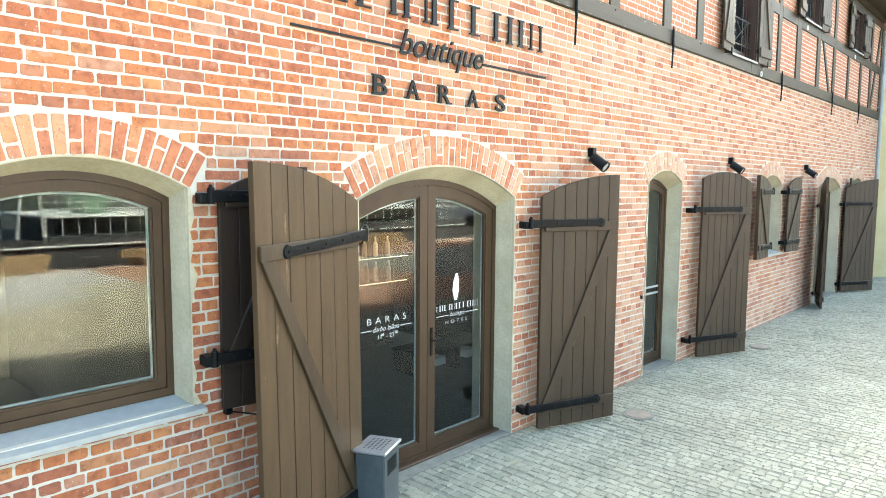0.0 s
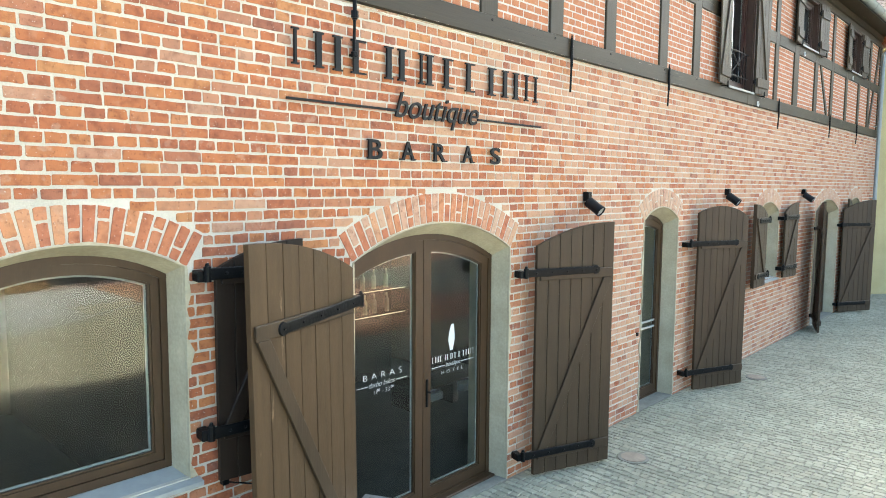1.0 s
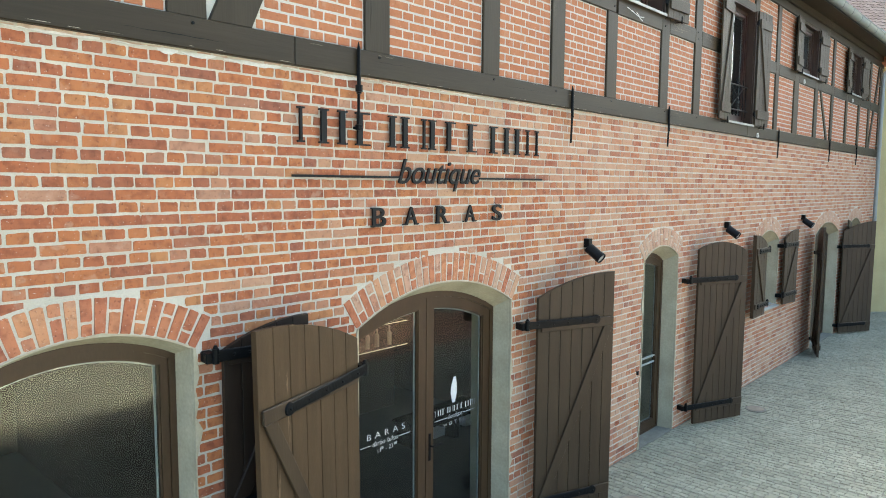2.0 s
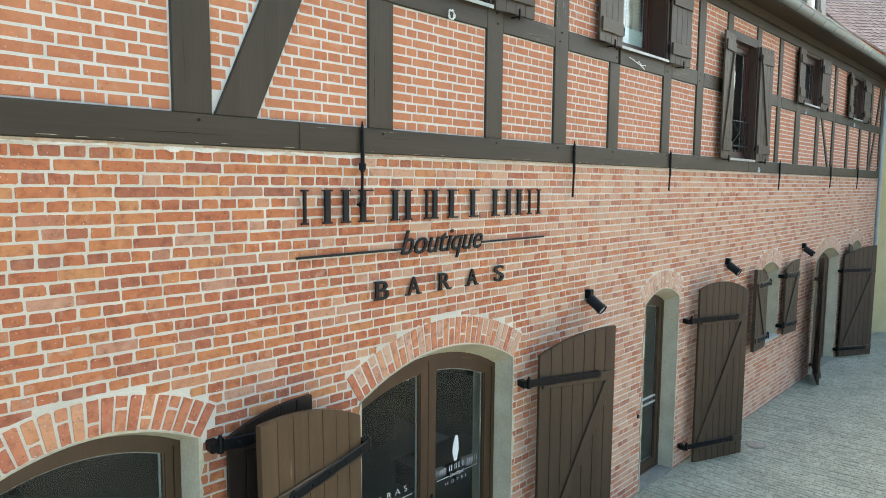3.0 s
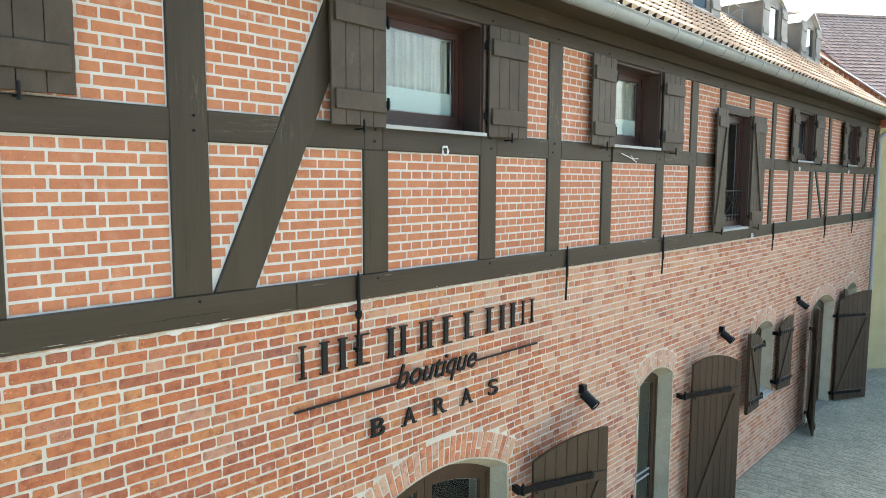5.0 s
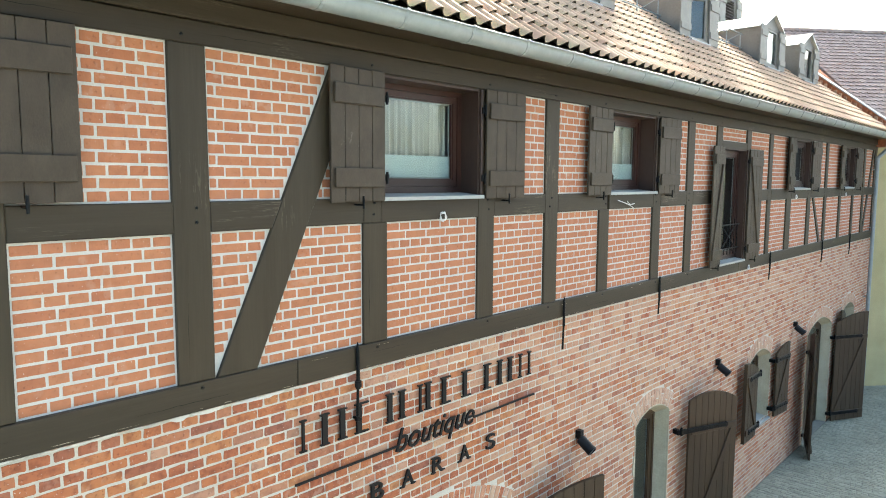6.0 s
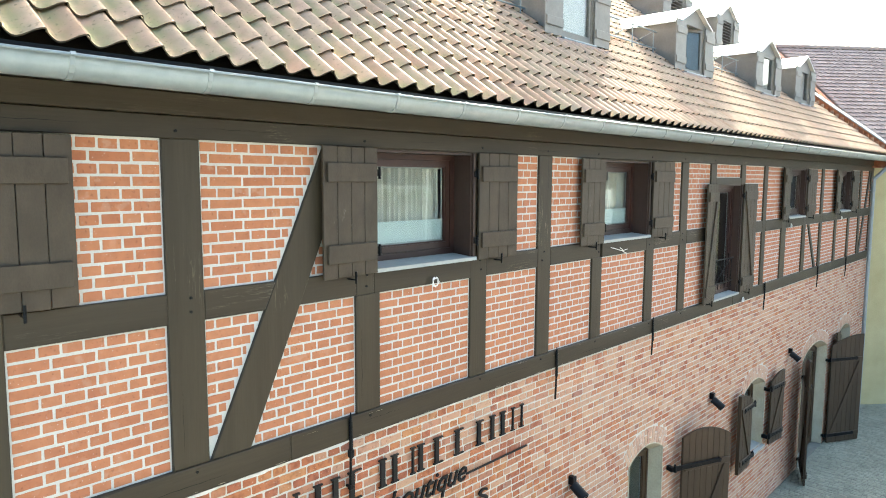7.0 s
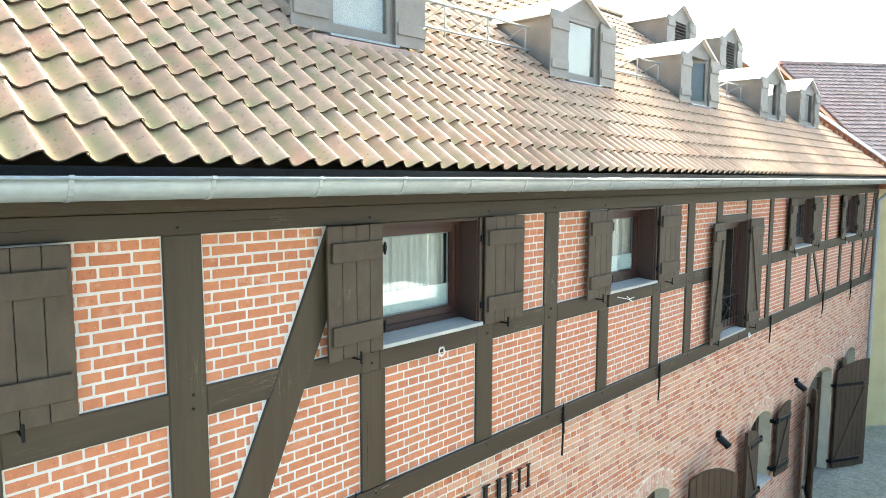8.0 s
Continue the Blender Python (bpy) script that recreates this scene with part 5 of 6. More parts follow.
def dormer(x, yf, width, wall_h, rise, louvre=False, ajar=0.0, group="dormers of the lower row"):
    """A gabled dormer whose front stands at yf."""
    zb = roof_at(yf)
    ze, za = zb + wall_h, zb + wall_h + rise
    hw = width / 2
    e = empty("dormer", pose(x, yf, zb), "grey green gabled dormer with open shutters on the tiled roof", "dormer", group)
    ye = (wall_h) / ROOF_M
    ya = (wall_h + rise) / ROOF_M
    ww, wz0, wz1 = width * 0.33, 0.12, wall_h - 0.03
    # front with its opening
    bm = bmesh.new()
    box(bm, -hw, -ww, 0, 0.06, -0.05, wall_h)
    box(bm, ww, hw, 0, 0.06, -0.05, wall_h)
    box(bm, -ww, ww, 0, 0.06, -0.05, wz0)
    box(bm, -ww, ww, 0, 0.06, wz1, wall_h)
    prism(bm, [(-hw, wall_h), (0, wall_h + rise), (hw, wall_h)], 0, 0.06)
    part("front", bm, M_DORMER, e)
    for s in (-1, 1):
        bm = bmesh.new()
        a, b = sorted((s * hw, s * (hw - 0.05)))
        vs = [[bm.verts.new((q, yy, zz)) for yy, zz in ((0.06, -0.03), (0.06, wall_h), (ye, wall_h), (0.06 + 0.02, 0.0))] for q in (a, b)]
        bm.faces.new(vs[0]), bm.faces.new(vs[1][::-1])
        for k in range(4):
            bm.faces.new((vs[0][k], vs[1][k], vs[1][(k + 1) % 4], vs[0][(k + 1) % 4]))
        bmesh.ops.recalc_face_normals(bm, faces=bm.faces)
        part("cheek", bm, M_DORMER, e)
        # roof slope
        bm = bmesh.new()
        ov, th = 0.07, 0.03
        lo = (s * (hw + ov), wall_h - ov * rise / hw)
        q = [(lo[0], -0.08, lo[1]), (0, -0.08, wall_h + rise), (0, ya + 0.05, wall_h + rise), (lo[0], ye + 0.05, lo[1])]
        vs = [[bm.verts.new((a, b, c + d)) for a, b, c in q] for d in (0.0, th)]
        bm.faces.new(vs[0]), bm.faces.new(vs[1][::-1])
        for k in range(4):
            bm.faces.new((vs[0][k], vs[1][k], vs[1][(k + 1) % 4], vs[0][(k + 1) % 4]))
        bmesh.ops.recalc_face_normals(bm, faces=bm.faces)
        part("roof_slope", bm, M_DORMER_TOP, e)
        # open leaf
        lf = bmesh.new()
        a, b = sorted((s * (ww + 0.03), s * (ww + 0.03 + ww * 1.1)))
        box(lf, a, b, -0.05, -0.025, wz0 - 0.06, wz1 + 0.03, 0.003)
        lp = part("leaf", lf, M_DORMER, e)
        for z in (wz0 + 0.12, wz1 - 0.16):
            part("ledge", boxed(a + 0.02, b - 0.01, -0.07, -0.0505, z - 0.06, z + 0.06, 0.003), M_DORMER, lp)
    o, i = outline(-ww + 0.001, ww - 0.001, wz0, lambda q: wz1, 1), outline(-ww + 0.05, ww - 0.05, wz0 + 0.05, lambda q: wz1 - 0.05, 1)
    fr = part("window_frame", ringed(o, i, 0.005, 0.055), M_DORMER, e)
    if louvre:
        n = 9
        for k in range(n):
            z = wz0 + 0.06 + (wz1 - wz0 - 0.12) * (k + 0.5) / n
            bm = boxed(-ww + 0.05, ww - 0.05, -0.02, 0.02, -0.006, 0.006)
            bm.transform(pose(0, 0.03, z, 35, 0, 0))
            part("louvre_slat", bm, M_DORMER, fr)
    else:
        g = part("pane", prismed(i, 0.028, 0.032), M_GLASS_UP, fr)
        g.visible_shadow = False
        if ajar:
            fr.matrix_basis = pose(ww - 0.01, 0.0, 0, 0, 0, -ajar) @ pose(0.01 - ww, 0, 0)
            # panel added so that its dark colour gives the attic's inner shade
            part("dark_room", boxed(-ww, ww, 0.55, 0.6, 0.45, wz1), M_DARK, e, "dark panel standing in for the attic's shade behind the open casement")
        else:
            part("blind", boxed(-ww + 0.02, ww - 0.02, 0.10, 0.105, wz0, wz1), M_CURTAIN, e, "pale blind behind the glass")
    part("sill", boxed(-ww - 0.05, ww + 0.05, -0.09, 0.0, wz0 - 0.09, wz0 - 0.065, 0.004), M_ZINC, e)
    part("flashing", boxed(-hw - 0.1, hw + 0.1, -0.14, -0.002, -0.06, 0.01, 0.004), M_TILE_FAR, e)


LOWER_ROW, UPPER_ROW = (4.76, 8.87, 12.93, 17.05, 19.9), (16.5, 19.7)
for x in LOWER_ROW:
    dormer(x, 1.2, 1.2, 0.95, 0.30, ajar=32.0 if x == 12.93 else 0.0)
for x in UPPER_ROW:
    dormer(x, 3.2, 1.15, 0.97, 0.33, louvre=True, group="dormers of the upper row")

# snow guards between the dormers
for a, b in ((5.5, 8.15), (9.6, 12.2), (13.65, 16.3), (17.8, 19.15)):
    sgd = empty("snow_guard", pose(0, 0, 0), "two thin metal snow guard rails on brackets", "snow guard", "snow guards")
    y = 1.65
    z = roof_at(y)
    for d in (0.12, 0.42):
        part("guard_rail", rod(bmesh.new(), (a, y - 0.05, z + d), (b, y - 0.05, z + d), 0.014, 8), M_ZINC, sgd)
    n = max(2, int((b - a) / 0.7) + 1)
    for k in range(n):
        x = a + 0.1 + (b - a - 0.2) * k / (n - 1)
        part("guard_bracket", rod(rod(bmesh.new(), (x, y - 0.05, z + 0.0), (x, y - 0.05, z + 0.44), 0.012, 6), (x, y - 0.05, z + 0.42), (x, y + 0.32, z + 0.28), 0.01, 6), M_ZINC, sgd)

# ---- the end gable and the neighbour ----
CX = 22.58
bm = bmesh.new()
q = [(EAVE_Y - 0.1, roof_at(EAVE_Y - 0.1) - 0.25), (EAVE_Y - 0.1, roof_at(EAVE_Y - 0.1) + 0.22), (RIDGE_Y, RIDGE_Z + 0.32), (2 * RIDGE_Y + 0.3, roof_at(EAVE_Y) + 0.3), (2 * RIDGE_Y + 0.3, roof_at(EAVE_Y) - 0.3)]
vs = [[bm.verts.new((x, y, z)) for y, z in q] for x in (CX - 0.38, CX + 0.2)]
bm.faces.new(vs[0]), bm.faces.new(vs[1][::-1])
for k in range(5):
    bm.faces.new((vs[0][k], vs[1][k], vs[1][(k + 1) % 5], vs[0][(k + 1) % 5]))
bmesh.ops.recalc_face_normals(bm, faces=bm.faces)
parapet = tagged(part("wall_parapet", bm, M_BRICK_REST), "red brick parapet at the end of the roof", "wall", kind="structure")
bm = bmesh.new()
q = [(EAVE_Y - 0.14, roof_at(EAVE_Y - 0.14) + 0.225), (EAVE_Y - 0.14, roof_at(EAVE_Y - 0.14) + 0.265), (RIDGE_Y, RIDGE_Z + 0.365), (RIDGE_Y, RIDGE_Z + 0.325)]
vs = [[bm.verts.new((x, y, z)) for y, z in q] for x in (CX - 0.46, CX + 0.24)]
bm.faces.new(vs[0]), bm.faces.new(vs[1][::-1])
for k in range(4):
    bm.faces.new((vs[0][k], vs[1][k], vs[1][(k + 1) % 4], vs[0][(k + 1) % 4]))
bmesh.ops.recalc_face_normals(bm, faces=bm.faces)
part("coping", bm, M_ZINC, parapet, "pale sheet metal coping")
ys = np.arange(EAVE_Y, RIDGE_Y, 0.13)
for y in ys:
    part("corbel", boxed(CX - 0.44, CX - 0.38, float(y), float(y) + 0.07, roof_at(float(y)) + 0.10, roof_at(float(y)) + 0.2, 0.003), M_BRICK, parapet)

# the neighbour stands at an angle to the street
nb = empty("neighbour_house", Matrix.Translation((22.6, 0.2, 0)) @ Matrix.Rotation(radians(-40), 4, "Z"), "ochre rendered house with a grey brown tiled roof beyond the gable", "house")
part("wall", boxed(0.0, 16, 0.0, 9.3, -0.05, 7.7), M_YELLOW, nb)
NM = 0.71
heapn = Heap()


ACROSS = (0.0, 0.03, 0.07, 0.12, 0.19, 0.28, 0.38, 0.5, 0.62, 0.74, 0.86, 0.94, 1.0, 1.035, 1.07)
ACROSS_FAR = (0.0, 0.08, 0.3, 0.55, 0.8, 1.0, 1.07)


def pantile(w, l, across, amp=0.028, thick=0.0095):
    """A rolled clay tile, its roll hooked over the next tile's side: x across, y up the slope, z out."""
    v = []
    for yy, up in ((0.0, 0.036), (l, 0.004)):
        for t in across:
            u = min(t, 1.0)
            z = amp * (0.5 + 0.5 * math.cos(2 * math.pi * u ** 0.70)) + 0.012 * u
            if t > 1.0:
                z -= amp * 0.42 * ((t - 1.0) / 0.07) ** 1.6
            v.append((t * w, yy, z + up))
    n = len(across)
    for k in range(n):
        v.append((v[k][0], 0.0, v[k][2] - thick))
    fc = [(k, k + 1, n + k + 1, n + k) for k in range(n - 1)] + [(2 * n + k, 2 * n + k + 1, k + 1, k) for k in range(n - 1)]
    return v, fc


nm = Matrix.Rotation(math.atan(NM), 4, "X")
cs = math.cos(math.atan(NM))
for i in range(77):
    for j in range(27):
        v, fc = pantile(0.20, 0.28, ACROSS_FAR, amp=0.024)
        heapn.add(v, fc, Matrix.Translation((0.0 + i * 0.20, -0.3 + j * 0.23 * cs, 7.62 + j * 0.23 * cs * NM)) @ nm)
heapn.made("roof_tiles", M_TILE_FAR, nb)
bm = bmesh.new()
q = [(-0.3, 7.60), (4.66, 11.12), (9.6, 7.60), (9.6, 7.5), (4.66, 11.0), (-0.3, 7.5)]
vs = [[bm.verts.new((x, y, z)) for y, z in q] for x in (0.0, 15.4)]
bm.faces.new(vs[0]), bm.faces.new(vs[1][::-1])
for k in range(6):
    bm.faces.new((vs[0][k], vs[1][k], vs[1][(k + 1) % 6], vs[0][(k + 1) % 6]))
bmesh.ops.recalc_face_normals(bm, faces=bm.faces)
part("roof", bm, M_TILE_FAR, nb)
bm = bmesh.new()
for k in range(39):
    rod(bm, (k * 0.39, 4.66, 11.16), (k * 0.39 + 0.41, 4.66, 11.175), 0.1, 10)
part("ridge_tiles", bm, M_TILE_FAR, nb)["kind"] = "stuff"
part("skylight", boxed(0, 0.9, -0.02, 0.02, 0, 0.02), M_IRON, nb).matrix_basis = Matrix.Translation((2.6, 1.9, 7.66 + 2.2 * NM + 0.06)) @ nm

# ---- water, quay edge and moored ship, seen in the panes ----
M_WATER = surface("dark_river_water", (0.03, 0.04, 0.04), (0.05, 0.06, 0.055), 0.6, 0.08, 3, 0.4, depth=0.05)
tagged(part("water", boxed(-150, 150, -140, -17.4, -0.03, -0.02), M_WATER), "dark river water behind the quay", "water", kind="structure")
M_LOG = surface("sawn_timber", (0.2, 0.13, 0.07), (0.36, 0.24, 0.13), 2, 0.8, 20, 0.3)
rq = random.Random(17)
for x0, x1 in ((2.5, 7.0), (8.7, 13.0), (17.5, 21.0)):
    for k in range(5):
        a, b = x0 + rq.uniform(0, 0.8), x1 - rq.uniform(0, 0.8)
        y, z = (-17.35 + 0.3 * k, -0.004) if k < 3 else (-17.2 + 0.3 * (k - 3), 0.242)
        bm = boxed(a, b, y, y + 0.26, z, z + 0.24, 0.02)
        tagged(part("timber_beam", bm, M_LOG), "weathered sawn timber beam stacked at the quay edge", "beam", "quay beams")
bl = rod(rod(bmesh.new(), (8.0, -16.9, -0.01), (8.0, -16.9, 0.26), 0.16, 12), (8.0, -16.9, 0.24), (8.0, -16.9, 0.34), 0.3, 12)
tagged(part("mooring_bollard", bl, M_SHIP_DARK), "dark cast iron mooring bollard on the quay", "bollard")
sh = empty("moored_ship", pose(16, -20.2, -0.03), "black and white working ship with open rails moored along the quay", "ship")
part("hull", prismed([(-11, 0.0), (-13.5, 1.15), (-9, 0.85), (11, 0.85), (14, 1.3), (12, 0.0)], -2.4, 2.4), M_SHIP_DARK, sh)
part("rubbing_strake", boxed(-10.5, 12, 2.4, 2.5, 0.62, 0.68, 0.01), M_SHIP_WHITE, sh)
part("main_deck", boxed(-9, 11, -2.3, 2.35, 0.86, 0.93, 0.01), M_GREY, sh)
part("upper_deck", boxed(-9, 10, -2.2, 2.35, 1.50, 1.57, 0.015), M_SHIP_WHITE, sh)
for k in range(40):
    x = -8.9 + k * 0.47
    part("deck_support", boxed(x - 0.013, x + 0.013, 2.26, 2.3, 0.93, 1.5), M_SHIP_WHITE, sh)
part("deck_house", boxed(-8.4, 8.6, -1.9, 1.5, 0.94, 1.49, 0.03), M_GREY, sh)
part("winch", rod(boxed(-7.6, -6.9, 0.6, 1.5, 1.58, 2.1, 0.05), (-7.9, 1.0, 1.9), (-6.6, 1.0, 1.9), 0.22, 12), surface("green_machine_paint", (0.1, 0.2, 0.12), (0.18, 0.3, 0.2), 2, 0.6, 20, 0.2), sh)
for z in (1.78, 1.98, 2.2):
    part("ship_rail", rod(bmesh.new(), (-9, 2.32, z), (10, 2.32, z), 0.016, 6), M_SHIP_WHITE, sh)
for k in range(48):
    part("rail_post", rod(bmesh.new(), (-9 + k * 0.4, 2.32, 1.57), (-9 + k * 0.4, 2.32, 2.22), 0.014, 6), M_SHIP_WHITE, sh)
for x, y, h, lean in ((-9.6, 2.0, 6.0, 0.6), (-8.9, 2.1, 6.0, -0.35), (-1, 0, 9.0, 0.0), (9.5, 0, 7.0, 0.2)):
    part("mast", rod(bmesh.new(), (x, y, 0.9), (x + lean, y, h), 0.045, 8), M_SHIP_WHITE, sh)
# far bank with scrub, mirrored in the panes
M_SCRUB = surface("scrub_leaves", (0.04, 0.06, 0.02), (0.09, 0.11, 0.04), 0.6, 0.9, 6, 0.3)
hf = Heap()
for k in range(1500):
    x, y, r = rq.uniform(-120, 200), rq.uniform(-150, -141), rq.uniform(0.5, 1.6)
    z = rq.uniform(0, 6.5) * rq.random() ** 0.6 * (0.6 + 0.4 * math.sin(x * 0.13) ** 2)
    v = [(x + r * rq.uniform(-1, 1), y + r * rq.uniform(-1, 1), z + r * rq.uniform(-0.6, 1)) for q in range(6)]
    hf.add(v, [(0, 1, 2), (2, 3, 4), (4, 5, 0), (1, 3, 5)])
sc = hf.made("far_scrub", M_SCRUB)
tagged(sc, "far dark green scrub along the opposite bank", "scrub", kind="stuff")

# ---- bar shelves behind the door ----
bs = empty("bar_shelf", pose(5.3, 3.5, 0), "bar back wall shelves with lit edges", "shelf")
M_LED = surface("led_strip", (0.8, 0.75, 0.6), (0.85, 0.8, 0.66), 4, 0.5, 30, 0)
ledb = M_LED.node_tree.nodes["Principled BSDF"]
ledb.inputs["Emission Color"].default_value, ledb.inputs["Emission Strength"].default_value = (1.0, 0.8, 0.52, 1), 0.09
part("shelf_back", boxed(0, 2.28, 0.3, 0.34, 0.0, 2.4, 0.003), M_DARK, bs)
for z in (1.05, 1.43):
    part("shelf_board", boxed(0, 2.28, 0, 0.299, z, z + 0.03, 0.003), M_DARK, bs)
    part("light_strip", boxed(0, 2.28, -0.012, -0.001, z + 0.011, z + 0.019), M_LED, bs, "warm lit shelf edge")
M_BOTTLE = surface("bottle_glass", (0.25, 0.22, 0.16), (0.5, 0.46, 0.38), 3, 0.15, 30, 0)
rb = random.Random(8)
bt = None
for z in (1.08, 1.46):
    for k in range(9):
        m = pose(5.42 + k * 0.235 + rb.uniform(-0.03, 0.03), 3.62, z)
        if bt is None:
            bm = rod(bmesh.new(), (0, 0, 0), (0, 0, 0.19), 0.037, 10)
            rod(bm, (0, 0, 0.19), (0, 0, 0.23), 0.037, 10, 0.014)
            rod(bm, (0, 0, 0.23), (0, 0, 0.30), 0.014, 8)
            bt = tagged(part("bottle", bm, M_BOTTLE), "glass spirit bottle on the bar shelf", "bottle", "bottles on the bar shelf")
            bt.matrix_basis = m
        else:
            copy_thing(bt, m)
tb = empty("low_table", pose(7.2, 2.35, -0.012), "low dark table with white edge and drawers", "table")
part("tabletop", boxed(-0.75, 0.75, -0.3, 0.3, 0.30, 0.325, 0.004), M_DARK, tb)
for a in (-0.68, 0.0, 0.68):
    part("leg", boxed(a - 0.05, a + 0.05, -0.27, 0.27, 0, 0.30), M_DARK, tb)
for a in (-0.34, 0.34):
    part("drawer", boxed(a - 0.12, a + 0.12, -0.24, 0.2, 0.1, 0.2, 0.003), M_WHITE, tb)

# ---- pieces: panel bricks ----
RP = random.Random(21)
for (a0, b0), (a1, b1), z0, z1, single in PANELS:
    pn = part("infill_panel", prismed([(a0, z0), (a1, z1), (b1, z1), (b0, z0)], -0.0015, 0.0299), M_POINTING, wall_upper, "white pointed infill of red brick")

    def clip(x0, x1, za, zb, a0=a0, a1=a1, b0=b0, b1=b1, z0=z0, z1=z1):
        lo = max(a0 + (a1 - a0) * (q - z0) / (z1 - z0) for q in (za, zb)) + 0.012
        hi = min(b0 + (b1 - b0) * (q - z0) / (z1 - z0) for q in (za, zb)) - 0.012
        x0, x1 = max(x0, lo), min(x1, hi)
        return (x0, x1) if x1 - x0 > 0.03 else None
    hp = Heap()
    n = max(1, round((z1 - z0 - 0.012) / 0.0765))
    c = (z1 - z0 - 0.012) / n
    lay_courses(min(a0, a1), max(b0, b1), z0 + 0.012, z1, c, 0.2545, 0.0132, clip, lambda x, z: bool(single), pn, hp, M_PBRICK, "p%d" % round(c * 1e4), RP, y=-0.0033, ragged=0.006, crisp=True)
    if hp.v:
        hp.made("bricks", M_PBRICK_REST, pn)

# ---- pieces: wall bricks ----
voussoirs()
RW = random.Random(31)
hw = Heap()
lay_courses(X0 + 0.01, X1 - 0.01, 0.03 - 2 * COURSE, Z_WALL, COURSE, STRETCH, 0.0118, clip_row, lambda x, z: 1.25 < x < 3.5 and 2.93 < z < 4.34, wall_lower, hw, M_BRICK, "w", RW, y=-0.0016, ragged=0.05)
hw.made("bricks", M_BRICK_REST, wall_lower)
# broken whitewashed course under the beam, and the mortar fillet at the foot
M_BROKEN = brick_material("limewashed_brick", True, [(0, (0.4, 0.22, 0.16)), (0.5, (0.5, 0.38, 0.3)), (1, (0.52, 0.42, 0.34))], (0.55, 0.48, 0.4), 0.8)
hb = Heap()
x = X0
while x < X1 - 0.3:
    w = RW.uniform(0.1, 0.3)
    v, fc = brick_shape(w - 0.012, RW.uniform(0.008, 0.028), RW)
    hb.add(shifted(v, x + w / 2, 0.0, Z_WALL - 0.010 + RW.uniform(-0.003, 0.0)), fc)
    x += w
hb.made("broken_course", M_BROKEN, wall_lower)
hl = Heap()
x = -1.5
while x < 6.5:
    w = RW.uniform(0.12, 0.5)
    n = max(3, int(w / 0.04))
    drop = RW.uniform(0.022, 0.048) * (1.0 if x < 3.4 else 0.55)
    up = [(x + w * k / n, 4.420 - RW.uniform(0, 0.012)) for k in range(n + 1)]
    low = [(a, 4.4315 - drop * (0.35 + 0.65 * math.sin(math.pi * (0.1 + 0.8 * k / n))) - RW.uniform(0, 0.008)) for k, (a, z) in enumerate(up)]
    v = [(a, -0.0035, z) for a, z in up] + [(a, -0.0035, z) for a, z in low] + [(a, 0.002, z - 0.003) for a, z in low]
    hl.add(v, [(k, n + 1 + k, n + 2 + k, k + 1) for k in range(n)] + [(n + 1 + k, 2 * n + 2 + k, 2 * n + 3 + k, n + 2 + k) for k in range(n)])
    x += w + RW.choice((0.0, 0.02, 0.06, 0.25 if x > 3.4 else 0.05))
hl.made("lime_smear", surface("white_lime", (0.58, 0.56, 0.51), (0.72, 0.70, 0.65), 9, 0.95, 60, 0.6), wall_lower)

# bare chips and lime drips along the ground beam
M_CHIP = surface("bare_chipped_wood", (0.34, 0.29, 0.21), (0.5, 0.45, 0.35), 8, 0.9, 60, 0.3)
hc = Heap()
x = -0.5
while x < 16.0:
    w = RW.uniform(0.02, 0.16)
    low = RW.random() < 0.75
    z = Z_WALL + RW.uniform(0.004, 0.02) if low else Z_BEAM - RW.uniform(0.006, 0.05)
    d = RW.uniform(0.0005, 0.0017)
    q = [(x, -0.0458, z), (x + w * RW.uniform(0.1, 0.5), -0.0458, z - d), (x + w, -0.0458, z + RW.uniform(-d, d)), (x + w * RW.uniform(0.3, 0.9), -0.0458, z + d)]
    hc.add(q + [(a, -0.044, b) for a, c, b in q], [(0, 1, 2, 3), (4, 5, 1, 0), (5, 6, 2, 1), (6, 7, 3, 2), (7, 4, 0, 3)])
    x += RW.choice((0.03, 0.08, 0.15, 0.4)) + w
hc.made("paint_chips", M_CHIP, wall_upper)
# shakes: long dark cracks along the grain of posts, plate and brace
hk2 = Heap()


def shake(x, z, dx, dz, y, length, wide):
    n = max(5, int(length / 0.05))
    left, right = [], []
    for k in range(n + 1):
        j = RW.uniform(-0.004, 0.004)
        w = wide * math.sin(math.pi * (0.06 + 0.88 * k / n)) * RW.uniform(0.6, 1.2)
        px, pz = x + dx * length * k / n + dz * j, z + dz * length * k / n - dx * j
        left.append((px - dz * w / 2, y, pz + dx * w / 2)), right.append((px + dz * w / 2, y, pz - dx * w / 2))
    hk2.add(left + right, [(k, k + 1, n + 2 + k, n + 1 + k) for k in range(n)])


for a, b in POSTS[:9]:
    for q in range(RW.choice((1, 2, 2))):
        ln = RW.uniform(0.25, 0.7)
        shake(a + (b - a) * RW.uniform(0.2, 0.8), RW.choice((Z_BEAM + 0.1, Z_RAIL1 + 0.15, Z_PLATE - ln - 0.05)), 0.0, 1.0, -0.0287, ln, RW.uniform(0.002, 0.0045))
x = 0.4
while x < 12:
    ln = RW.uniform(0.4, 1.1)
    shake(x, Z_BEAM - RW.uniform(0.04, 0.15), 1.0, 0.0, -0.0457, ln, RW.uniform(0.002, 0.004))
    shake(x + 0.5, 6.86 + RW.uniform(0.02, 0.10), 1.0, 0.0, -0.0357, ln, RW.uniform(0.002, 0.004))
    x += RW.uniform(0.9, 2.0)
hk2.made("shakes", M_IRON, wall_upper)

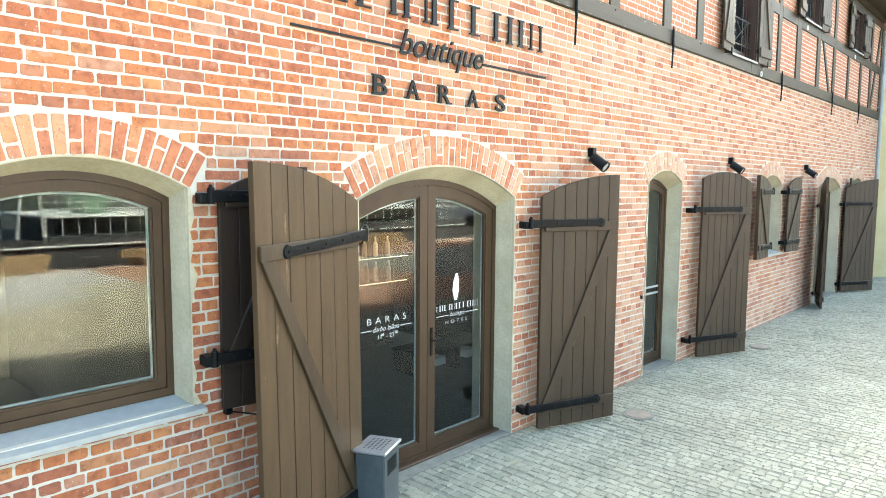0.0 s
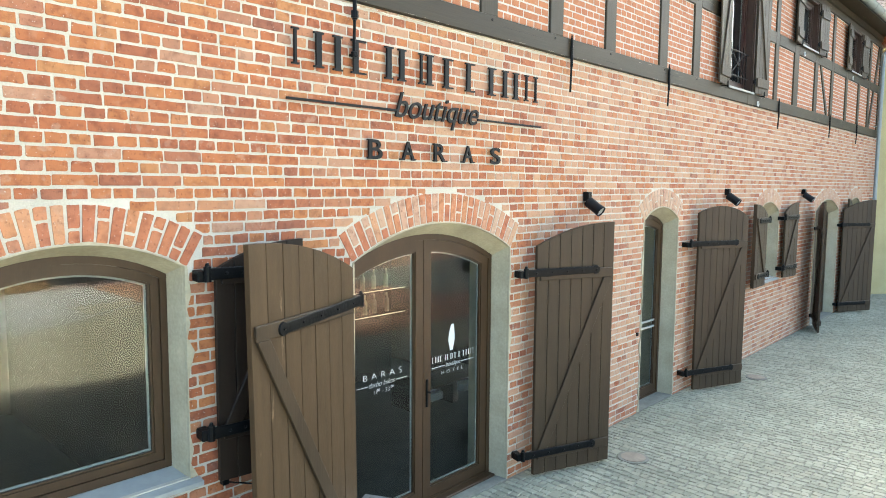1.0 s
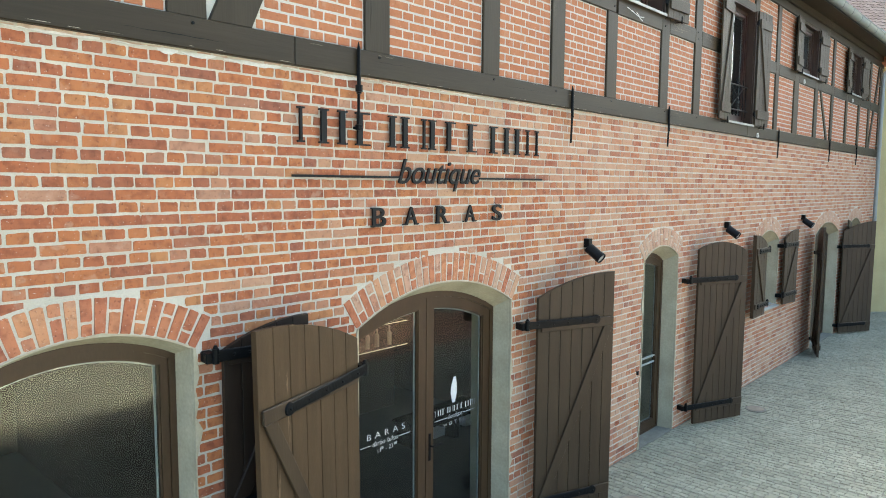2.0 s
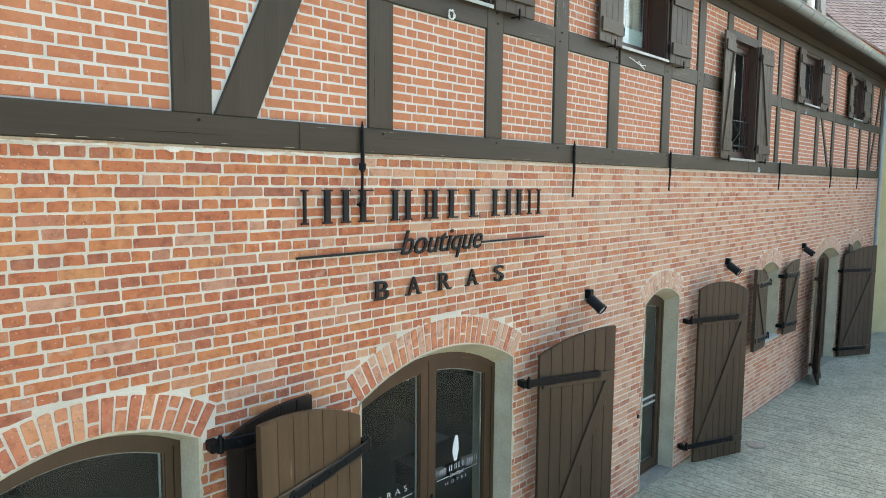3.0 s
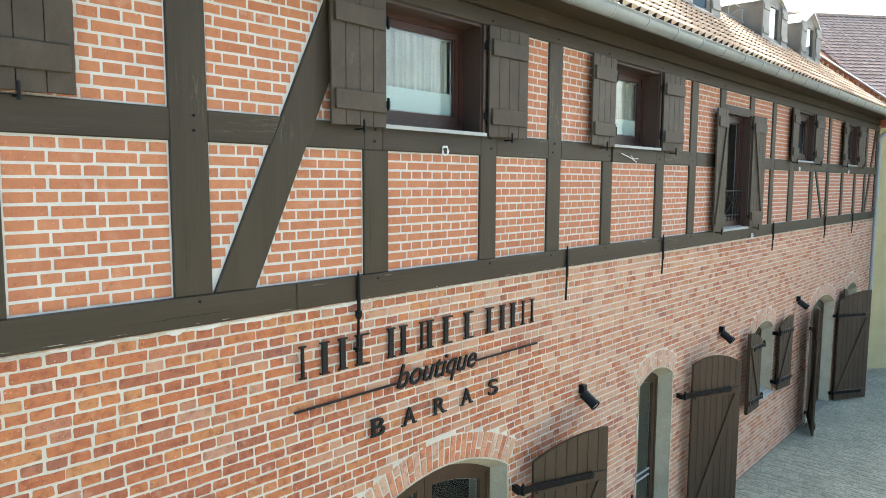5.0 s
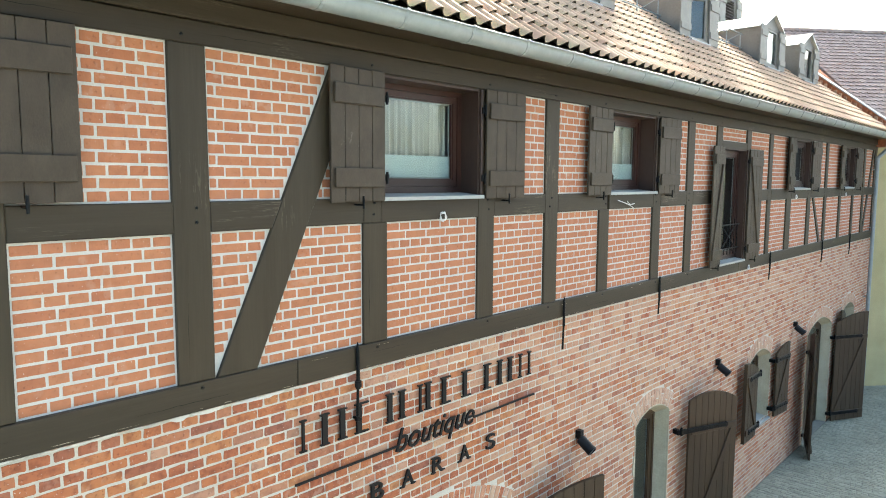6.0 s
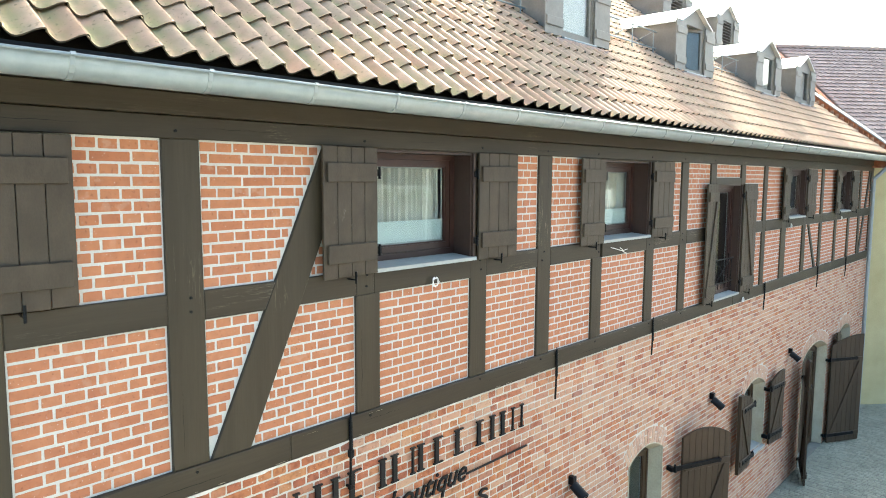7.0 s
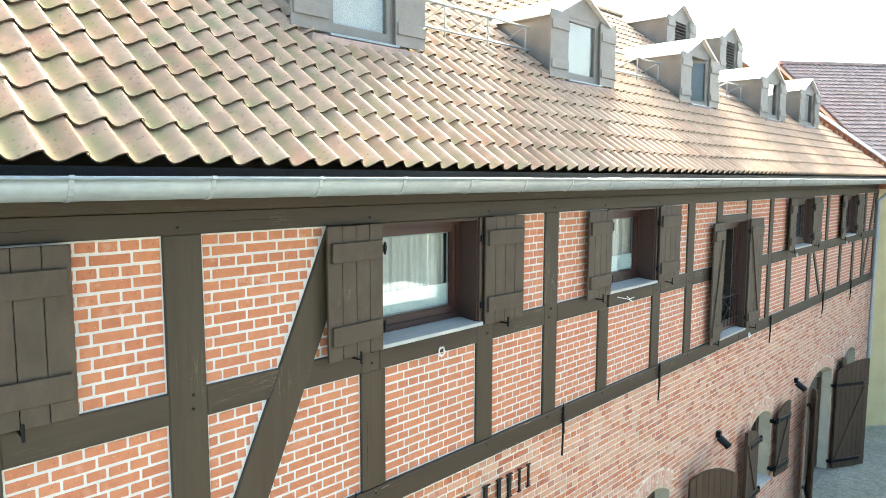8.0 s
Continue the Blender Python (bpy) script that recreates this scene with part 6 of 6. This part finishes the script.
# ---- pieces: roof tiles ----
RR = random.Random(41)
cosp = math.cos(PITCH)
rm = Matrix.Rotation(PITCH, 4, "X")
ht = Heap()
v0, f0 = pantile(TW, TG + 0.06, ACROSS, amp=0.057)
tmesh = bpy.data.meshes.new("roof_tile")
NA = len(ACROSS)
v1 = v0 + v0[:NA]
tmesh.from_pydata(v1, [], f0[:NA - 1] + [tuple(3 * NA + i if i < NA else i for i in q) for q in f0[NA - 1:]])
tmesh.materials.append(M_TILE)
for p in tmesh.polygons:
    p.use_smooth = p.index < NA - 1
cols, rows = int((CX - 0.38 - R0) / TW), int((RIDGE_Y - EAVE_Y) / cosp / TG)
DORM = [(x, 1.2, 0.6) for x in LOWER_ROW] + [(x, 3.2, 0.57) for x in UPPER_ROW]
for i in range(cols):
    x = R0 + i * TW
    for j in range(rows):
        y = EAVE_Y + j * TG * cosp
        if any(abs(x + TW / 2 - dx) < hwid and dy - 0.1 < y < dy + 1.1 for dx, dy, hwid in DORM):
            continue
        m = Matrix.Translation((x + RR.uniform(-0.003, 0.003), y, roof_at(y) - 0.012 + RR.uniform(-0.003, 0.003))) @ rm
        if 1.0 < x < 5.3 and j < 14:
            ob = new("roof_tile", tmesh)
            ob.matrix_basis = m
            ob.parent = roof
        else:
            ht.add(v1, [tuple(q.vertices) for q in tmesh.polygons], m)
v2, f2 = pantile(TW, TG + 0.06, ACROSS_FAR, amp=0.057)
turn = Matrix.Rotation(math.pi, 4, "Z")
for i in range(cols):
    for j in range(rows):
        y = EAVE_Y + j * TG * cosp
        ht.add(v2, f2, Matrix.Translation((R0 + (i + 1) * TW, 2 * RIDGE_Y - y, roof_at(y) - 0.012)) @ turn @ rm)
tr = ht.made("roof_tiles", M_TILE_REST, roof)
tr.data.polygons.foreach_set("use_smooth", [True] * len(tr.data.polygons))
bm = bmesh.new()
for k in range(int((CX - R0) / 0.38)):
    rod(bm, (R0 + k * 0.38, RIDGE_Y, RIDGE_Z + 0.03), (R0 + k * 0.38 + 0.4, RIDGE_Y, RIDGE_Z + 0.045), 0.1, 12)
part("ridge_tiles", bm, M_TILE_REST, roof)["kind"] = "stuff"

# ---- pieces: paving setts ----
RS = random.Random(51)
hs, hs2, hs3 = Heap(), Heap(), Heap()


def sett(w, d, rnd, deep=0.010):
    c = 0.008
    v = []
    for ix, iy in ((-1, -1), (1, -1), (1, 1), (-1, 1)):
        v.append((ix * (w / 2 - c) + rnd.uniform(-0.008, 0.008), iy * (d / 2 - c) + rnd.uniform(-0.010, 0.008), rnd.uniform(-0.003, 0.004) * deep / 0.010))
    for k, (ix, iy) in enumerate(((-1, -1), (1, -1), (1, 1), (-1, 1))):
        v.append((v[k][0] + ix * c, v[k][1] + iy * c, -deep))
    return v, [(0, 1, 2, 3)] + [(4 + k, 4 + (k + 1) % 4, (k + 1) % 4, k) for k in range(4)]


spool = []
for k in range(10):
    me = bpy.data.meshes.new("paving_sett")
    v, fc = sett(0.080, 0.092, RS)
    me.from_pydata(v, [], fc)
    me.materials.append(M_SETT)
    spool.append(me)
x = GX[0]
while x < 26:
    y = -0.012 - RS.uniform(0, 0.02)
    reach = (-11.0 if x < 6 else GY[0]) if 1 < x < 14 else -8.0
    wob = RS.uniform(0, 6)
    while y > reach:
        d = RS.uniform(0.075, 0.118)
        px = x + 0.043 + 0.018 * math.sin(y * 2.1 + wob * 0.4) + RS.uniform(-0.003, 0.003)
        if 5.9 < x < 7.7 and y > -1.35:
            ob = new("paving_sett", RS.choice(spool))
            ob.matrix_basis = pose(px, y - d / 2, RS.uniform(-0.004, 0.003)) @ Matrix.Diagonal((1, d / 0.097, 1, 1))
            ob.parent = pavement
        else:
            near = y > -5.6
            v, fc = sett(0.082, d - 0.005, RS) if near else sett(0.0868, d - 0.0004, RS, 0.003)
            (hs if near else (hs3 if x < 7.6 else hs2)).add(shifted(v, px, y - d / 2, RS.uniform(-0.004, 0.003) if near else 0.0), fc)
        y -= d
    x += 0.087
hs.made("paving_setts", M_SETT_REST, pavement)
hs2.made("red_brown_setts", M_SAND_SETT, pavement)
hs3.made("olive_setts", M_OLIVE_SUNLIT, pavement)
